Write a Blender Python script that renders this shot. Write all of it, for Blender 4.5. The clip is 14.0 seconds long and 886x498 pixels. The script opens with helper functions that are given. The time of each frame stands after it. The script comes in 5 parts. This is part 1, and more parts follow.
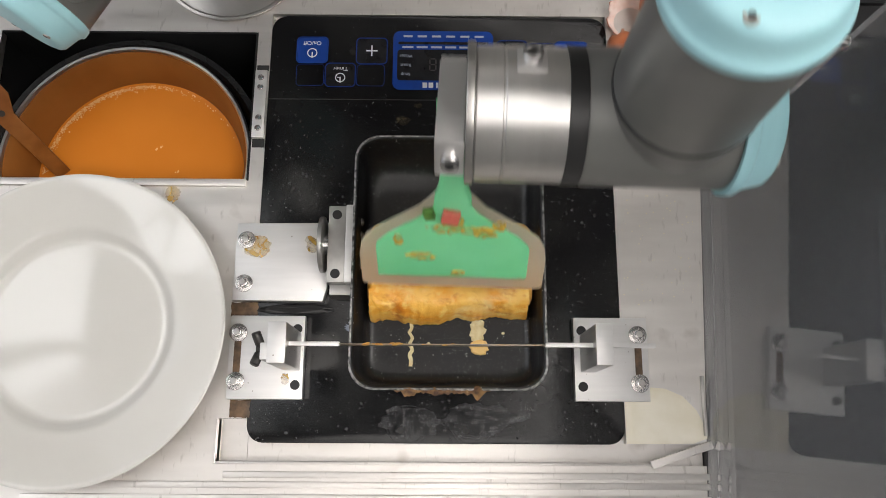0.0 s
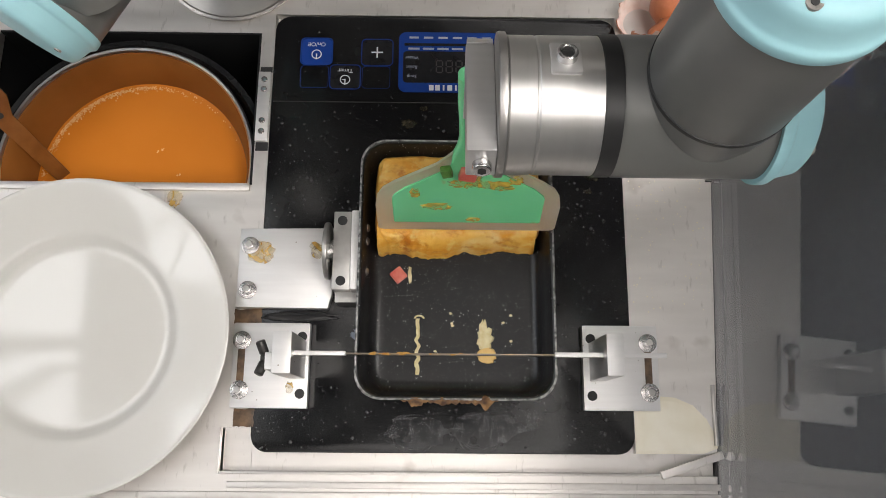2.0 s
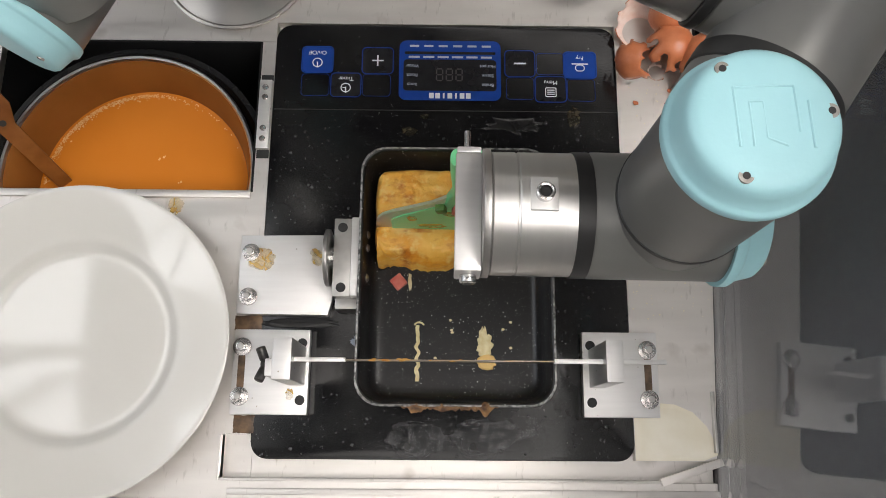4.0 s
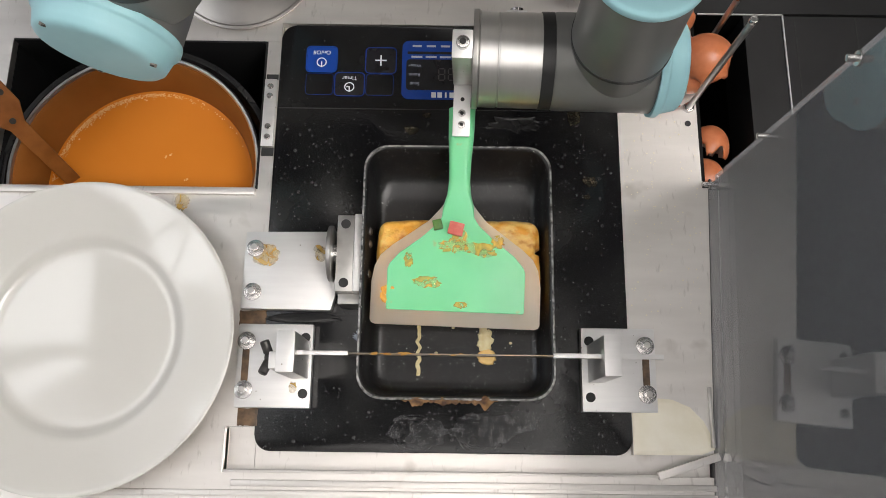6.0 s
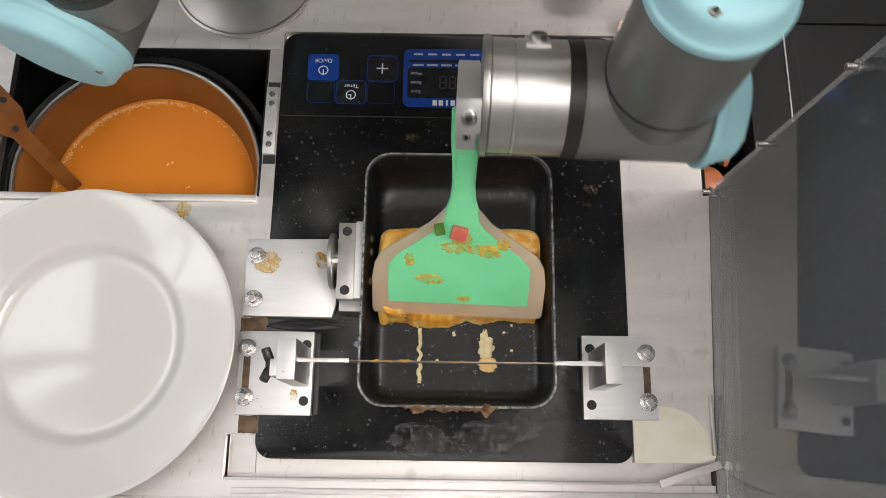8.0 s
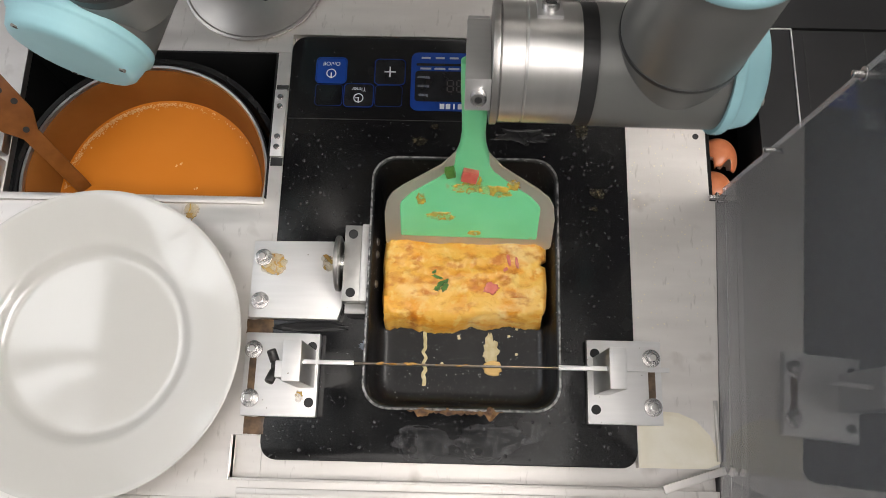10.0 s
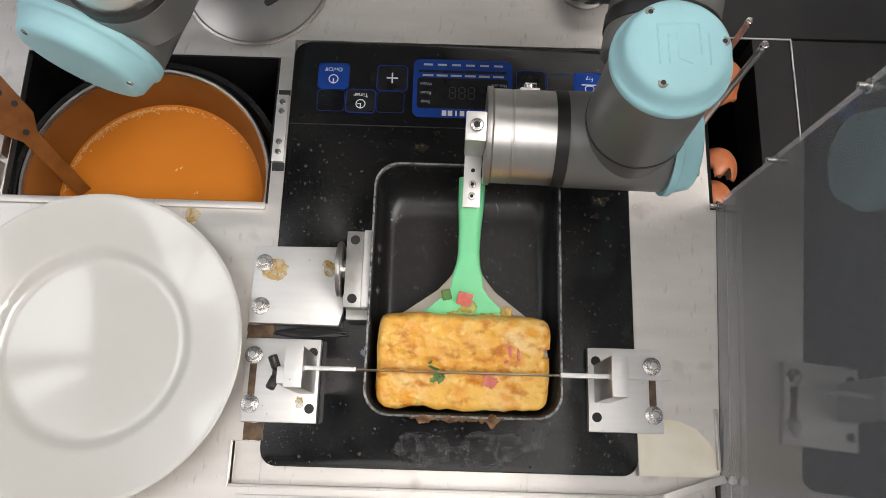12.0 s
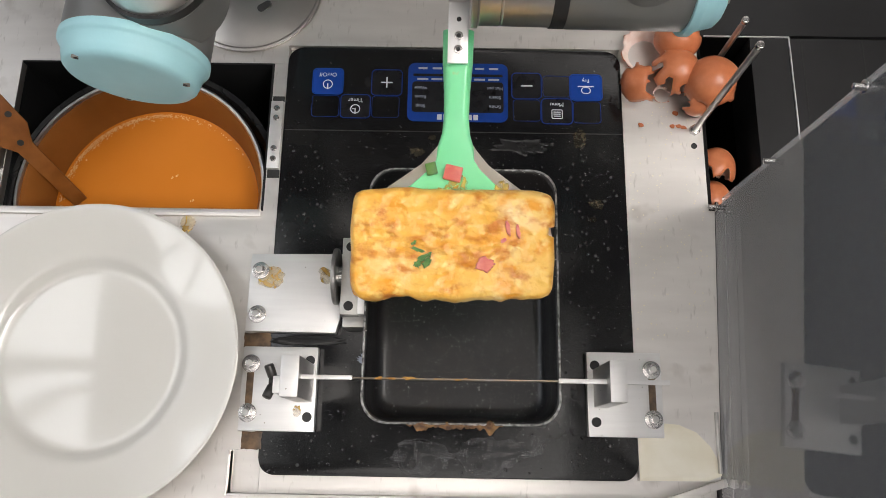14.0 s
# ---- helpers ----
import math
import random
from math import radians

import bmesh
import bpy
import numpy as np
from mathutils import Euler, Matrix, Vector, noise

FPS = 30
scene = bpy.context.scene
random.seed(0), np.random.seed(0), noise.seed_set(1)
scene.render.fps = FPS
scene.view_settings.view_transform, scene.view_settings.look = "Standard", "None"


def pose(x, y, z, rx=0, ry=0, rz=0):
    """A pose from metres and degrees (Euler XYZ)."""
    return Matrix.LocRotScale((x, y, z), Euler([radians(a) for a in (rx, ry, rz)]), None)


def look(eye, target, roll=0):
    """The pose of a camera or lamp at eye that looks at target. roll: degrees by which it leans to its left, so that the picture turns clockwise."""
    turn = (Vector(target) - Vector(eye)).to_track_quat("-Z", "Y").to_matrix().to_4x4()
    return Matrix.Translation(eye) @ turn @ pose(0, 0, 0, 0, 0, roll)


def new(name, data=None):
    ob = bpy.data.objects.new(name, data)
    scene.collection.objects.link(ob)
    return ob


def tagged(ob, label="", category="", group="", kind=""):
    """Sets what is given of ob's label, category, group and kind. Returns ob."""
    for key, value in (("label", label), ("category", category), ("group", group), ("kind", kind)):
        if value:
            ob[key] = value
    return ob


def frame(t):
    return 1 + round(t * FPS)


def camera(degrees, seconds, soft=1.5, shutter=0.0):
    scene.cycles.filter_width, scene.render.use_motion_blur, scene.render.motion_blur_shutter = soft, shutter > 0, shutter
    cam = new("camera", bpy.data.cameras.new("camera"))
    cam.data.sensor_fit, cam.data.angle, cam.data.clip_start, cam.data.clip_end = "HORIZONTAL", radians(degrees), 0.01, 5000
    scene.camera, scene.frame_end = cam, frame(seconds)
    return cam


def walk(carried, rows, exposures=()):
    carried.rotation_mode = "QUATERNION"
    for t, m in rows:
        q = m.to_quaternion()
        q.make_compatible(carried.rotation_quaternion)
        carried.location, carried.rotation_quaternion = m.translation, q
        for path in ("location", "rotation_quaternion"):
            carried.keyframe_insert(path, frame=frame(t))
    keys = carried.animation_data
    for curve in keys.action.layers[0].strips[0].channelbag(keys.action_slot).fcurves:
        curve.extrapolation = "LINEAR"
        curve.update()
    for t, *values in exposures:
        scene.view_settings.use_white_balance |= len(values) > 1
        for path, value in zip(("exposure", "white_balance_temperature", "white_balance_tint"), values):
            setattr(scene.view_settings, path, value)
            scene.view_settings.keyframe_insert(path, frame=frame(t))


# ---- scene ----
cam = camera(60.5, 14.0, soft=0.9, shutter=0.4)
PATH = [
    (0, (0.001, -0.168, 0.577), (0.012, 0.307, -1.366), 1.7),
    (0.5, (-0.002, -0.168, 0.577), (0.016, 0.316, -1.364), 2.8),
    (1, (-0.009, -0.162, 0.573), (0.028, 0.312, -1.37), 5.2),
    (1.5, (-0.007, -0.16, 0.57), (0.019, 0.308, -1.375), 3.8),
    (2, (-0.006, -0.156, 0.57), (0.011, 0.301, -1.377), 2.6),
    (2.5, (0.001, -0.154, 0.571), (-0.002, 0.304, -1.376), 0.0),
    (3, (-0.004, -0.154, 0.57), (0.008, 0.312, -1.375), 2.0),
    (5.5, (-0.005, -0.165, 0.577), (0.008, 0.322, -1.363), 2.0),
    (6, (-0.003, -0.165, 0.579), (0.0, 0.323, -1.361), 1.1),
    (6.5, (-0.006, -0.163, 0.58), (0.004, 0.327, -1.359), 2.0),
    (7, (-0.006, -0.166, 0.579), (0.002, 0.334, -1.357), 1.7),
    (7.5, (-0.006, -0.165, 0.58), (0.0, 0.336, -1.356), 1.4),
    (8, (-0.003, -0.165, 0.58), (-0.003, 0.341, -1.355), 0.8),
    (10.5, (-0.001, -0.163, 0.582), (-0.025, 0.349, -1.352), -1.2),
    (11, (-0.006, -0.162, 0.582), (-0.013, 0.355, -1.35), 0.8),
    (11.5, (-0.006, -0.162, 0.583), (-0.013, 0.357, -1.348), 0.7),
    (12, (-0.009, -0.163, 0.582), (-0.009, 0.36, -1.349), 1.7),
    (12.5, (-0.002, -0.16, 0.582), (-0.016, 0.357, -1.35), -0.0),
    (13, (-0.005, -0.16, 0.583), (-0.006, 0.363, -1.347), 1.5),
    (13.5, (-0.008, -0.159, 0.581), (-0.002, 0.363, -1.349), 2.1),
    (14, (-0.002, -0.156, 0.58), (-0.017, 0.36, -1.352), -0.7),
]
walk(cam, [(t, look(eye, target, roll)) for t, eye, target, roll in PATH])

# ---- light: white room, added ceiling fill panels, a skylight and a window wall ----
world = bpy.data.worlds.new("world")
scene.world = world
world.use_nodes = True
wn = world.node_tree.nodes
sky = wn.new("ShaderNodeTexSky")
sky.sky_type, sky.sun_disc = "NISHITA", False
sky.sun_elevation, sky.sun_rotation = radians(40), radians(250)
world.node_tree.links.new(sky.outputs[0], wn["Background"].inputs[0])
wn["Background"].inputs[1].default_value = 0.12
scene.view_settings.exposure = 0.0


def area_lamp(name, m, sx, sy, power, colour=(1, 1, 1)):
    data = bpy.data.lights.new(name, "AREA")
    data.shape, data.size, data.size_y, data.energy, data.color = "RECTANGLE", sx, sy, power, colour
    ob = new(name, data)
    ob.matrix_world = m
    return ob


area_lamp("window_light", look((-1.98, 0.1, 1.45), (0, 0, 0)), 2.2, 1.3, 9.5, (1.0, 0.97, 0.94))


# ---- materials ----
def mat(name, c1, c2=None, scale=40.0, rough=0.5, metal=0.0, bump=0.0, bump_scale=None, stretch=None, rough2=None, trans=0.0, spec=None, sss=0.0, detail=4.0, spread=(0.35, 0.65)):
    m = bpy.data.materials.new(name)
    m.use_nodes = True
    nt = m.node_tree
    b = nt.nodes["Principled BSDF"]
    b.inputs["Metallic"].default_value = metal
    b.inputs["Roughness"].default_value = rough
    b.inputs["Transmission Weight"].default_value = trans
    if spec is not None:
        b.inputs["Specular IOR Level"].default_value = spec
    if sss:
        b.inputs["Subsurface Weight"].default_value = sss
        b.inputs["Subsurface Radius"].default_value = (0.006, 0.004, 0.002)
        b.inputs["Subsurface Scale"].default_value = 0.5
    tc = nt.nodes.new("ShaderNodeTexCoord")
    mp = nt.nodes.new("ShaderNodeMapping")
    mp.inputs["Scale"].default_value = stretch or (1, 1, 1)
    nt.links.new(tc.outputs["Object"], mp.inputs[0])
    n = nt.nodes.new("ShaderNodeTexNoise")
    n.inputs["Scale"].default_value, n.inputs["Detail"].default_value = scale, detail
    nt.links.new(mp.outputs[0], n.inputs["Vector"])
    mr = nt.nodes.new("ShaderNodeMapRange")
    mr.inputs["From Min"].default_value, mr.inputs["From Max"].default_value = spread
    nt.links.new(n.outputs[0], mr.inputs["Value"])
    mix = nt.nodes.new("ShaderNodeMix")
    mix.data_type = "RGBA"
    mix.inputs["A"].default_value, mix.inputs["B"].default_value = (*c1, 1), (*(c2 or c1), 1)
    nt.links.new(mr.outputs[0], mix.inputs["Factor"])
    nt.links.new(mix.outputs["Result"], b.inputs["Base Color"])
    m["mix"] = mix.name
    if rough2 is not None:
        r = nt.nodes.new("ShaderNodeMapRange")
        r.inputs["From Min"].default_value, r.inputs["From Max"].default_value = spread
        r.inputs["To Min"].default_value, r.inputs["To Max"].default_value = rough, rough2
        nt.links.new(n.outputs[0], r.inputs["Value"])
        nt.links.new(r.outputs[0], b.inputs["Roughness"])
    if bump:
        n2 = nt.nodes.new("ShaderNodeTexNoise")
        n2.inputs["Scale"].default_value, n2.inputs["Detail"].default_value = bump_scale or scale * 4, 3
        nt.links.new(mp.outputs[0], n2.inputs["Vector"])
        bp = nt.nodes.new("ShaderNodeBump")
        bp.inputs["Strength"].default_value, bp.inputs["Distance"].default_value = bump, 0.001
        nt.links.new(n2.outputs[0], bp.inputs["Height"])
        nt.links.new(bp.outputs[0], b.inputs["Normal"])
    return m


def layer(m, colour, scale, lo, hi, rough=None, stretch=None, kind="noise"):
    """Lay spots or stains of one colour over a material, where a second noise lies above lo."""
    nt = m.node_tree
    b = nt.nodes["Principled BSDF"]
    tc = nt.nodes.new("ShaderNodeTexCoord")
    mp = nt.nodes.new("ShaderNodeMapping")
    mp.inputs["Scale"].default_value = stretch or (1, 1, 1)
    mp.inputs["Location"].default_value = (0.37, 0.11, 0.73)
    nt.links.new(tc.outputs["Object"], mp.inputs[0])
    if kind == "noise":
        n = nt.nodes.new("ShaderNodeTexNoise")
        n.inputs["Scale"].default_value, n.inputs["Detail"].default_value = scale, 3
    elif kind == "ridged":
        n = nt.nodes.new("ShaderNodeTexNoise")
        n.noise_type = "RIDGED_MULTIFRACTAL"
        n.inputs["Scale"].default_value, n.inputs["Detail"].default_value, n.inputs["Distortion"].default_value = scale, 3, 0.6
    else:
        n = nt.nodes.new("ShaderNodeTexVoronoi")
        n.inputs["Scale"].default_value = scale
    nt.links.new(mp.outputs[0], n.inputs["Vector"])
    mr = nt.nodes.new("ShaderNodeMapRange")
    mr.inputs["From Min"].default_value, mr.inputs["From Max"].default_value = lo, hi
    nt.links.new(n.outputs[0], mr.inputs["Value"])
    mix = nt.nodes.new("ShaderNodeMix")
    mix.data_type = "RGBA"
    old = b.inputs["Base Color"].links[0].from_socket
    nt.links.new(old, mix.inputs["A"])
    mix.inputs["B"].default_value = (*colour, 1)
    nt.links.new(mr.outputs[0], mix.inputs["Factor"])
    nt.links.new(mix.outputs["Result"], b.inputs["Base Color"])
    if rough is not None:
        mx = nt.nodes.new("ShaderNodeMix")
        mx.inputs["A"].default_value, mx.inputs["B"].default_value = b.inputs["Roughness"].default_value, rough
        if b.inputs["Roughness"].links:
            nt.links.new(b.inputs["Roughness"].links[0].from_socket, mx.inputs["A"])
        nt.links.new(mr.outputs[0], mx.inputs["Factor"])
        nt.links.new(mx.outputs["Result"], b.inputs["Roughness"])
    return m


STEEL = mat("table_steel", (0.70, 0.67, 0.64), (0.77, 0.74, 0.71), 14, 0.40, 1.0, 0.03, 300, (1, 5, 1), 0.48)
layer(STEEL, (0.5, 0.46, 0.42), 30, 0.62, 0.8, 0.5)
ALU = mat("brushed_aluminium", (0.75, 0.74, 0.73), (0.80, 0.79, 0.78), 20, 0.42, 1.0, 0.05, 500, (1, 12, 1), 0.52)
ALU_DARK = mat("dull_steel", (0.42, 0.41, 0.40), (0.55, 0.54, 0.52), 60, 0.38, 1.0, 0.08, 400)
BOLT = mat("bolt_steel", (0.55, 0.54, 0.53), (0.68, 0.67, 0.66), 200, 0.25, 1.0)
SCREW = mat("worn_screw", (0.26, 0.25, 0.23), (0.42, 0.40, 0.37), 300, 0.5, 0.8)
HOLE = mat("hole_dark", (0.012, 0.012, 0.012), (0.02, 0.02, 0.02), 200, 0.6)
SILVER = mat("flange_silver", (0.66, 0.65, 0.63), (0.70, 0.69, 0.67), 15, 0.36, 1.0, 0.02, 400, (10, 1, 1))
GREY = mat("arm_grey_paint", (0.17, 0.17, 0.165), (0.19, 0.19, 0.18), 30, 0.38, 0.35, 0.02, 300)
TEAL = mat("teal_plastic", (0.34, 0.61, 0.665), (0.37, 0.65, 0.70), 30, 0.50, 0.0, 0.05, 500)
layer(TEAL, (0.45, 0.42, 0.33), 55, 0.72, 0.80)
BLACK_RING = mat("black_seal", (0.012, 0.012, 0.012), (0.02, 0.02, 0.02), 60, 0.45)
HOB = mat("hob_black_glass", (0.006, 0.006, 0.007), (0.011, 0.011, 0.011), 18, 0.10, 0.0, 0.05, 420, None, 0.24, 0.0, 0.38)
# pale specks in the colour stand for glints on tiny water drops
layer(HOB, (0.12, 0.12, 0.12), 420, 0.70, 0.76, 0.45)
HOB_EDGE = mat("hob_black_plastic", (0.015, 0.015, 0.016), (0.03, 0.03, 0.03), 60, 0.4)
BLUE = mat("panel_blue", (0.008, 0.045, 0.26), (0.009, 0.052, 0.30), 80, 0.25)
BLUE_DARK = mat("panel_blue_line", (0.008, 0.028, 0.16), (0.010, 0.034, 0.19), 80, 0.25)
PANEL_BLACK = mat("panel_black", (0.012, 0.012, 0.014), (0.018, 0.018, 0.02), 80, 0.2)
PRINT = mat("panel_white_print", (0.72, 0.75, 0.78), None, 80, 0.4)
PRINT_DIM = mat("panel_grey_print", (0.38, 0.42, 0.50), None, 80, 0.4)
SEGMENT = mat("display_segment", (0.045, 0.040, 0.040), None, 80, 0.3)
PAN = mat("pan_granite_coating", (0.008, 0.008, 0.009), (0.013, 0.013, 0.0135), 40, 0.32, 0.0, 0.06, 700)
layer(PAN, (0.014, 0.011, 0.010), 9, 0.50, 0.68)
layer(PAN, (0.60, 0.60, 0.58), 250, 0.11, 0.075, None, None, "voronoi")
layer(PAN, (0.22, 0.22, 0.21), 520, 0.15, 0.10, None, None, "voronoi")
CRUST = mat("burnt_egg_crust", (0.07, 0.030, 0.014), (0.30, 0.16, 0.06), 160, 0.6, 0.0, 0.6, 500)
EGG = mat("cooked_egg", (0.90, 0.47, 0.070), (0.93, 0.56, 0.12), 24, 0.34, 0.0, 1.0, 200)
layer(EGG, (0.95, 0.70, 0.30), 34, 0.52, 0.72)
layer(EGG, (0.86, 0.37, 0.032), 58, 0.48, 0.66, None, (1, 1.5, 1))
layer(EGG, (0.62, 0.20, 0.018), 80, 0.52, 0.70, None, (1, 1.6, 1))
layer(EGG, (0.95, 0.64, 0.19), 130, 0.54, 0.70)
EGG_SCRAP = mat("dried_egg_scrap", (0.66, 0.54, 0.26), (0.80, 0.72, 0.46), 150, 0.5, 0.0, 0.3, 500)
RESIDUE = mat("egg_residue", (0.78, 0.42, 0.03), (0.68, 0.52, 0.07), 150, 0.3, 0.0, 0.3, 400)
EGG_STAIN = mat("egg_stain", (0.60, 0.32, 0.025), (0.62, 0.42, 0.05), 160, 0.35, 0.0, 0.2, 400)
EGG_STAIN_THICK = mat("dried_egg_crust", (0.34, 0.15, 0.02), (0.48, 0.27, 0.05), 200, 0.4, 0.0, 0.2, 400)
SPLASH = mat("dried_food_splash", (0.024, 0.020, 0.011), (0.06, 0.05, 0.03), 260, 0.65, 0.0, 0.2, 500, None, None, 0.0, 0.15)


def veil(m, scale, lo, hi):
    """Let a thin film of residue show what lies under it, unevenly."""
    nt = m.node_tree
    n = nt.nodes.new("ShaderNodeTexNoise")
    n.inputs["Scale"].default_value, n.inputs["Detail"].default_value = scale, 4
    tc = nt.nodes.new("ShaderNodeTexCoord")
    nt.links.new(tc.outputs["Object"], n.inputs["Vector"])
    mr = nt.nodes.new("ShaderNodeMapRange")
    mr.inputs["From Min"].default_value, mr.inputs["From Max"].default_value = 0.36, 0.62
    mr.inputs["To Min"].default_value, mr.inputs["To Max"].default_value = lo, hi
    nt.links.new(n.outputs[0], mr.inputs["Value"])
    nt.links.new(mr.outputs[0], nt.nodes["Principled BSDF"].inputs["Alpha"])


veil(SPLASH, 260, 0.15, 0.9)
RUST = mat("brown_grease", (0.05, 0.028, 0.014), (0.17, 0.10, 0.05), 120, 0.45)
PINK = mat("ham_cube", (0.62, 0.12, 0.09), (0.74, 0.24, 0.18), 120, 0.4, 0.0, 0.2, 400, None, None, 0.0, None, 0.2)
GREEN = mat("green_pepper", (0.05, 0.15, 0.022), (0.12, 0.26, 0.045), 200, 0.4, 0.0, 0.2, 500)
MINT = mat("mint_silicone", (0.20, 0.72, 0.34), (0.23, 0.76, 0.38), 30, 0.28, 0.0, 0.05, 300, None, None, 0.0, None, 0.15)
layer(MINT, (0.55, 0.38, 0.06), 60, 0.69, 0.78)
CLEAR_RIM = mat("frosted_silicone", (0.97, 0.87, 0.72), (0.98, 0.91, 0.79), 40, 0.45, 0.0, 0.05, 300, None, None, 0.78, 0.3)
CHINA = mat("white_china", (0.60, 0.59, 0.555), (0.62, 0.61, 0.575), 8, 0.05, 0.0, 0, None, None, None, 0.0, 0.75)
LIQUID = mat("beaten_egg", (0.55, 0.175, 0.018), (0.58, 0.19, 0.022), 12, 0.22, 0.0, 0.03, 120, None, None, 0.0, 0.1)
FOAM = mat("egg_foam", (0.60, 0.30, 0.09), (0.74, 0.45, 0.20), 300, 0.4, 0.0, 0.4, 800)
POT_IN = mat("pot_inside_steel", (0.23, 0.080, 0.016), (0.28, 0.103, 0.022), 20, 0.45, 0.0, 0.02, 300, None, None, 0.0, 0.2)
POT_OUT = mat("pot_black_enamel", (0.010, 0.010, 0.011), (0.018, 0.018, 0.018), 30, 0.18)
LID = mat("spun_steel_lid", (0.36, 0.345, 0.33), (0.44, 0.42, 0.40), 20, 0.34, 1.0, 0.02, 300)
SMEAR = mat("grey_scuff", (0.05, 0.052, 0.056), (0.12, 0.12, 0.125), 140, 0.45, 0.0, 0.4, 300)
CHROME = mat("polished_rim", (0.52, 0.51, 0.50), (0.60, 0.59, 0.58), 30, 0.28, 1.0)
LADLE = mat("egg_coated_ladle", (0.19, 0.062, 0.012), (0.27, 0.10, 0.025), 60, 0.3, 0.0, 0.08, 300, None, None, 0.0, 0.3)
BIN_BLACK = mat("black_bin_plastic", (0.003, 0.003, 0.003), (0.006, 0.005, 0.005), 60, 0.5, 0.0, 0.05, 300, None, None, 0.0, 0.15)
WING = mat("dark_wing_nut", (0.06, 0.058, 0.055), (0.12, 0.115, 0.11), 200, 0.35, 0.8)
DARK_VOID = mat("black_panel", (0.012, 0.012, 0.012), (0.019, 0.019, 0.020), 12, 0.45, 0.0, 0, None, None, None, 0.0, 0.1)
SIDE_PANEL = mat("side_panel_black", (0.016, 0.016, 0.017), (0.024, 0.024, 0.025), 12, 0.38, 0.0, 0, None, None, None, 0.0, 0.3)
SHELL_OUT = mat("egg_shell_brown", (0.50, 0.155, 0.062), (0.58, 0.20, 0.09), 120, 0.30, 0.0, 0.1, 900)
SHELL_IN = mat("egg_shell_inside", (0.76, 0.56, 0.48), (0.82, 0.68, 0.62), 120, 0.35, 0.0, 0.1, 600)
ROOM = mat("room_paint", (0.30, 0.30, 0.29), (0.34, 0.34, 0.33), 3, 0.8)
CEIL = mat("ceiling_paint", (0.18, 0.18, 0.18), (0.21, 0.21, 0.21), 3, 0.85)
FLOOR_MAT = mat("floor_tiles_grey", (0.20, 0.20, 0.20), (0.26, 0.26, 0.25), 4, 0.5)
CREAM = mat("dried_cream_spill", (0.78, 0.72, 0.57), (0.84, 0.79, 0.66), 40, 0.28, 0.0, 0.1, 300)
# glow of the added ceiling fill panels, in two strengths
FILL = bpy.data.materials.new("fill_glow")
FILL.use_nodes = True
FILL.node_tree.nodes["Principled BSDF"].inputs["Emission Color"].default_value = (1, 0.945, 0.905, 1)
FILL.node_tree.nodes["Principled BSDF"].inputs["Emission Strength"].default_value = 2.5
FILL_BRIGHT = FILL.copy()
FILL_BRIGHT.name = "bright_fill_glow"
FILL_BRIGHT.node_tree.nodes["Principled BSDF"].inputs["Emission Strength"].default_value = 11.2
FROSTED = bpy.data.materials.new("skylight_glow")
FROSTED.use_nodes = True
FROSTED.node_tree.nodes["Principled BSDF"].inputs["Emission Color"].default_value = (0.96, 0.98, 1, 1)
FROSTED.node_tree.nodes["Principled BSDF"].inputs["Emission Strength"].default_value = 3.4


def clear(name, gloss, haze, colour, smooth=0.08):
    """See-through plastic: mostly transparent, with a little gloss and a little milky haze."""
    m = bpy.data.materials.new(name)
    m.use_nodes = True
    nt = m.node_tree
    nt.nodes.remove(nt.nodes["Principled BSDF"])
    out = nt.nodes["Material Output"]
    tr, gl, df = (nt.nodes.new("ShaderNodeBsdf" + k) for k in ("Transparent", "Glossy", "Diffuse"))
    tr.inputs[0].default_value, gl.inputs["Roughness"].default_value, df.inputs[0].default_value = (0.94, 0.95, 0.96, 1), smooth, (*colour, 1)
    m1, m2 = nt.nodes.new("ShaderNodeMixShader"), nt.nodes.new("ShaderNodeMixShader")
    n = nt.nodes.new("ShaderNodeTexNoise")
    n.inputs["Scale"].default_value = 60
    mr = nt.nodes.new("ShaderNodeMapRange")
    mr.inputs["To Min"].default_value, mr.inputs["To Max"].default_value = haze * 0.6, haze * 1.4
    nt.links.new(n.outputs[0], mr.inputs[0])
    if gloss:
        m1.inputs[0].default_value = gloss
    else:
        fr = nt.nodes.new("ShaderNodeFresnel")
        fr.inputs["IOR"].default_value = 1.75
        nt.links.new(fr.outputs[0], m1.inputs[0])
    nt.links.new(tr.outputs[0], m1.inputs[1])
    nt.links.new(gl.outputs[0], m1.inputs[2])
    nt.links.new(mr.outputs[0], m2.inputs[0])
    nt.links.new(m1.outputs[0], m2.inputs[1])
    nt.links.new(df.outputs[0], m2.inputs[2])
    nt.links.new(m2.outputs[0], out.inputs[0])
    return m


ACRYLIC = clear("dusty_acrylic", 0, 0.040, (0.78, 0.80, 0.84), 0.03)
ACRYLIC_EDGE = clear("acrylic_edge", 0.16, 0.24, (0.8, 0.8, 0.82))
layer(ALU, (0.42, 0.39, 0.35), 120, 0.075, 0.05, 0.6, None, "voronoi")
layer(STEEL, (0.60, 0.57, 0.54), 260, 0.63, 0.75, 0.55, (1.0, 0.25, 1.0))
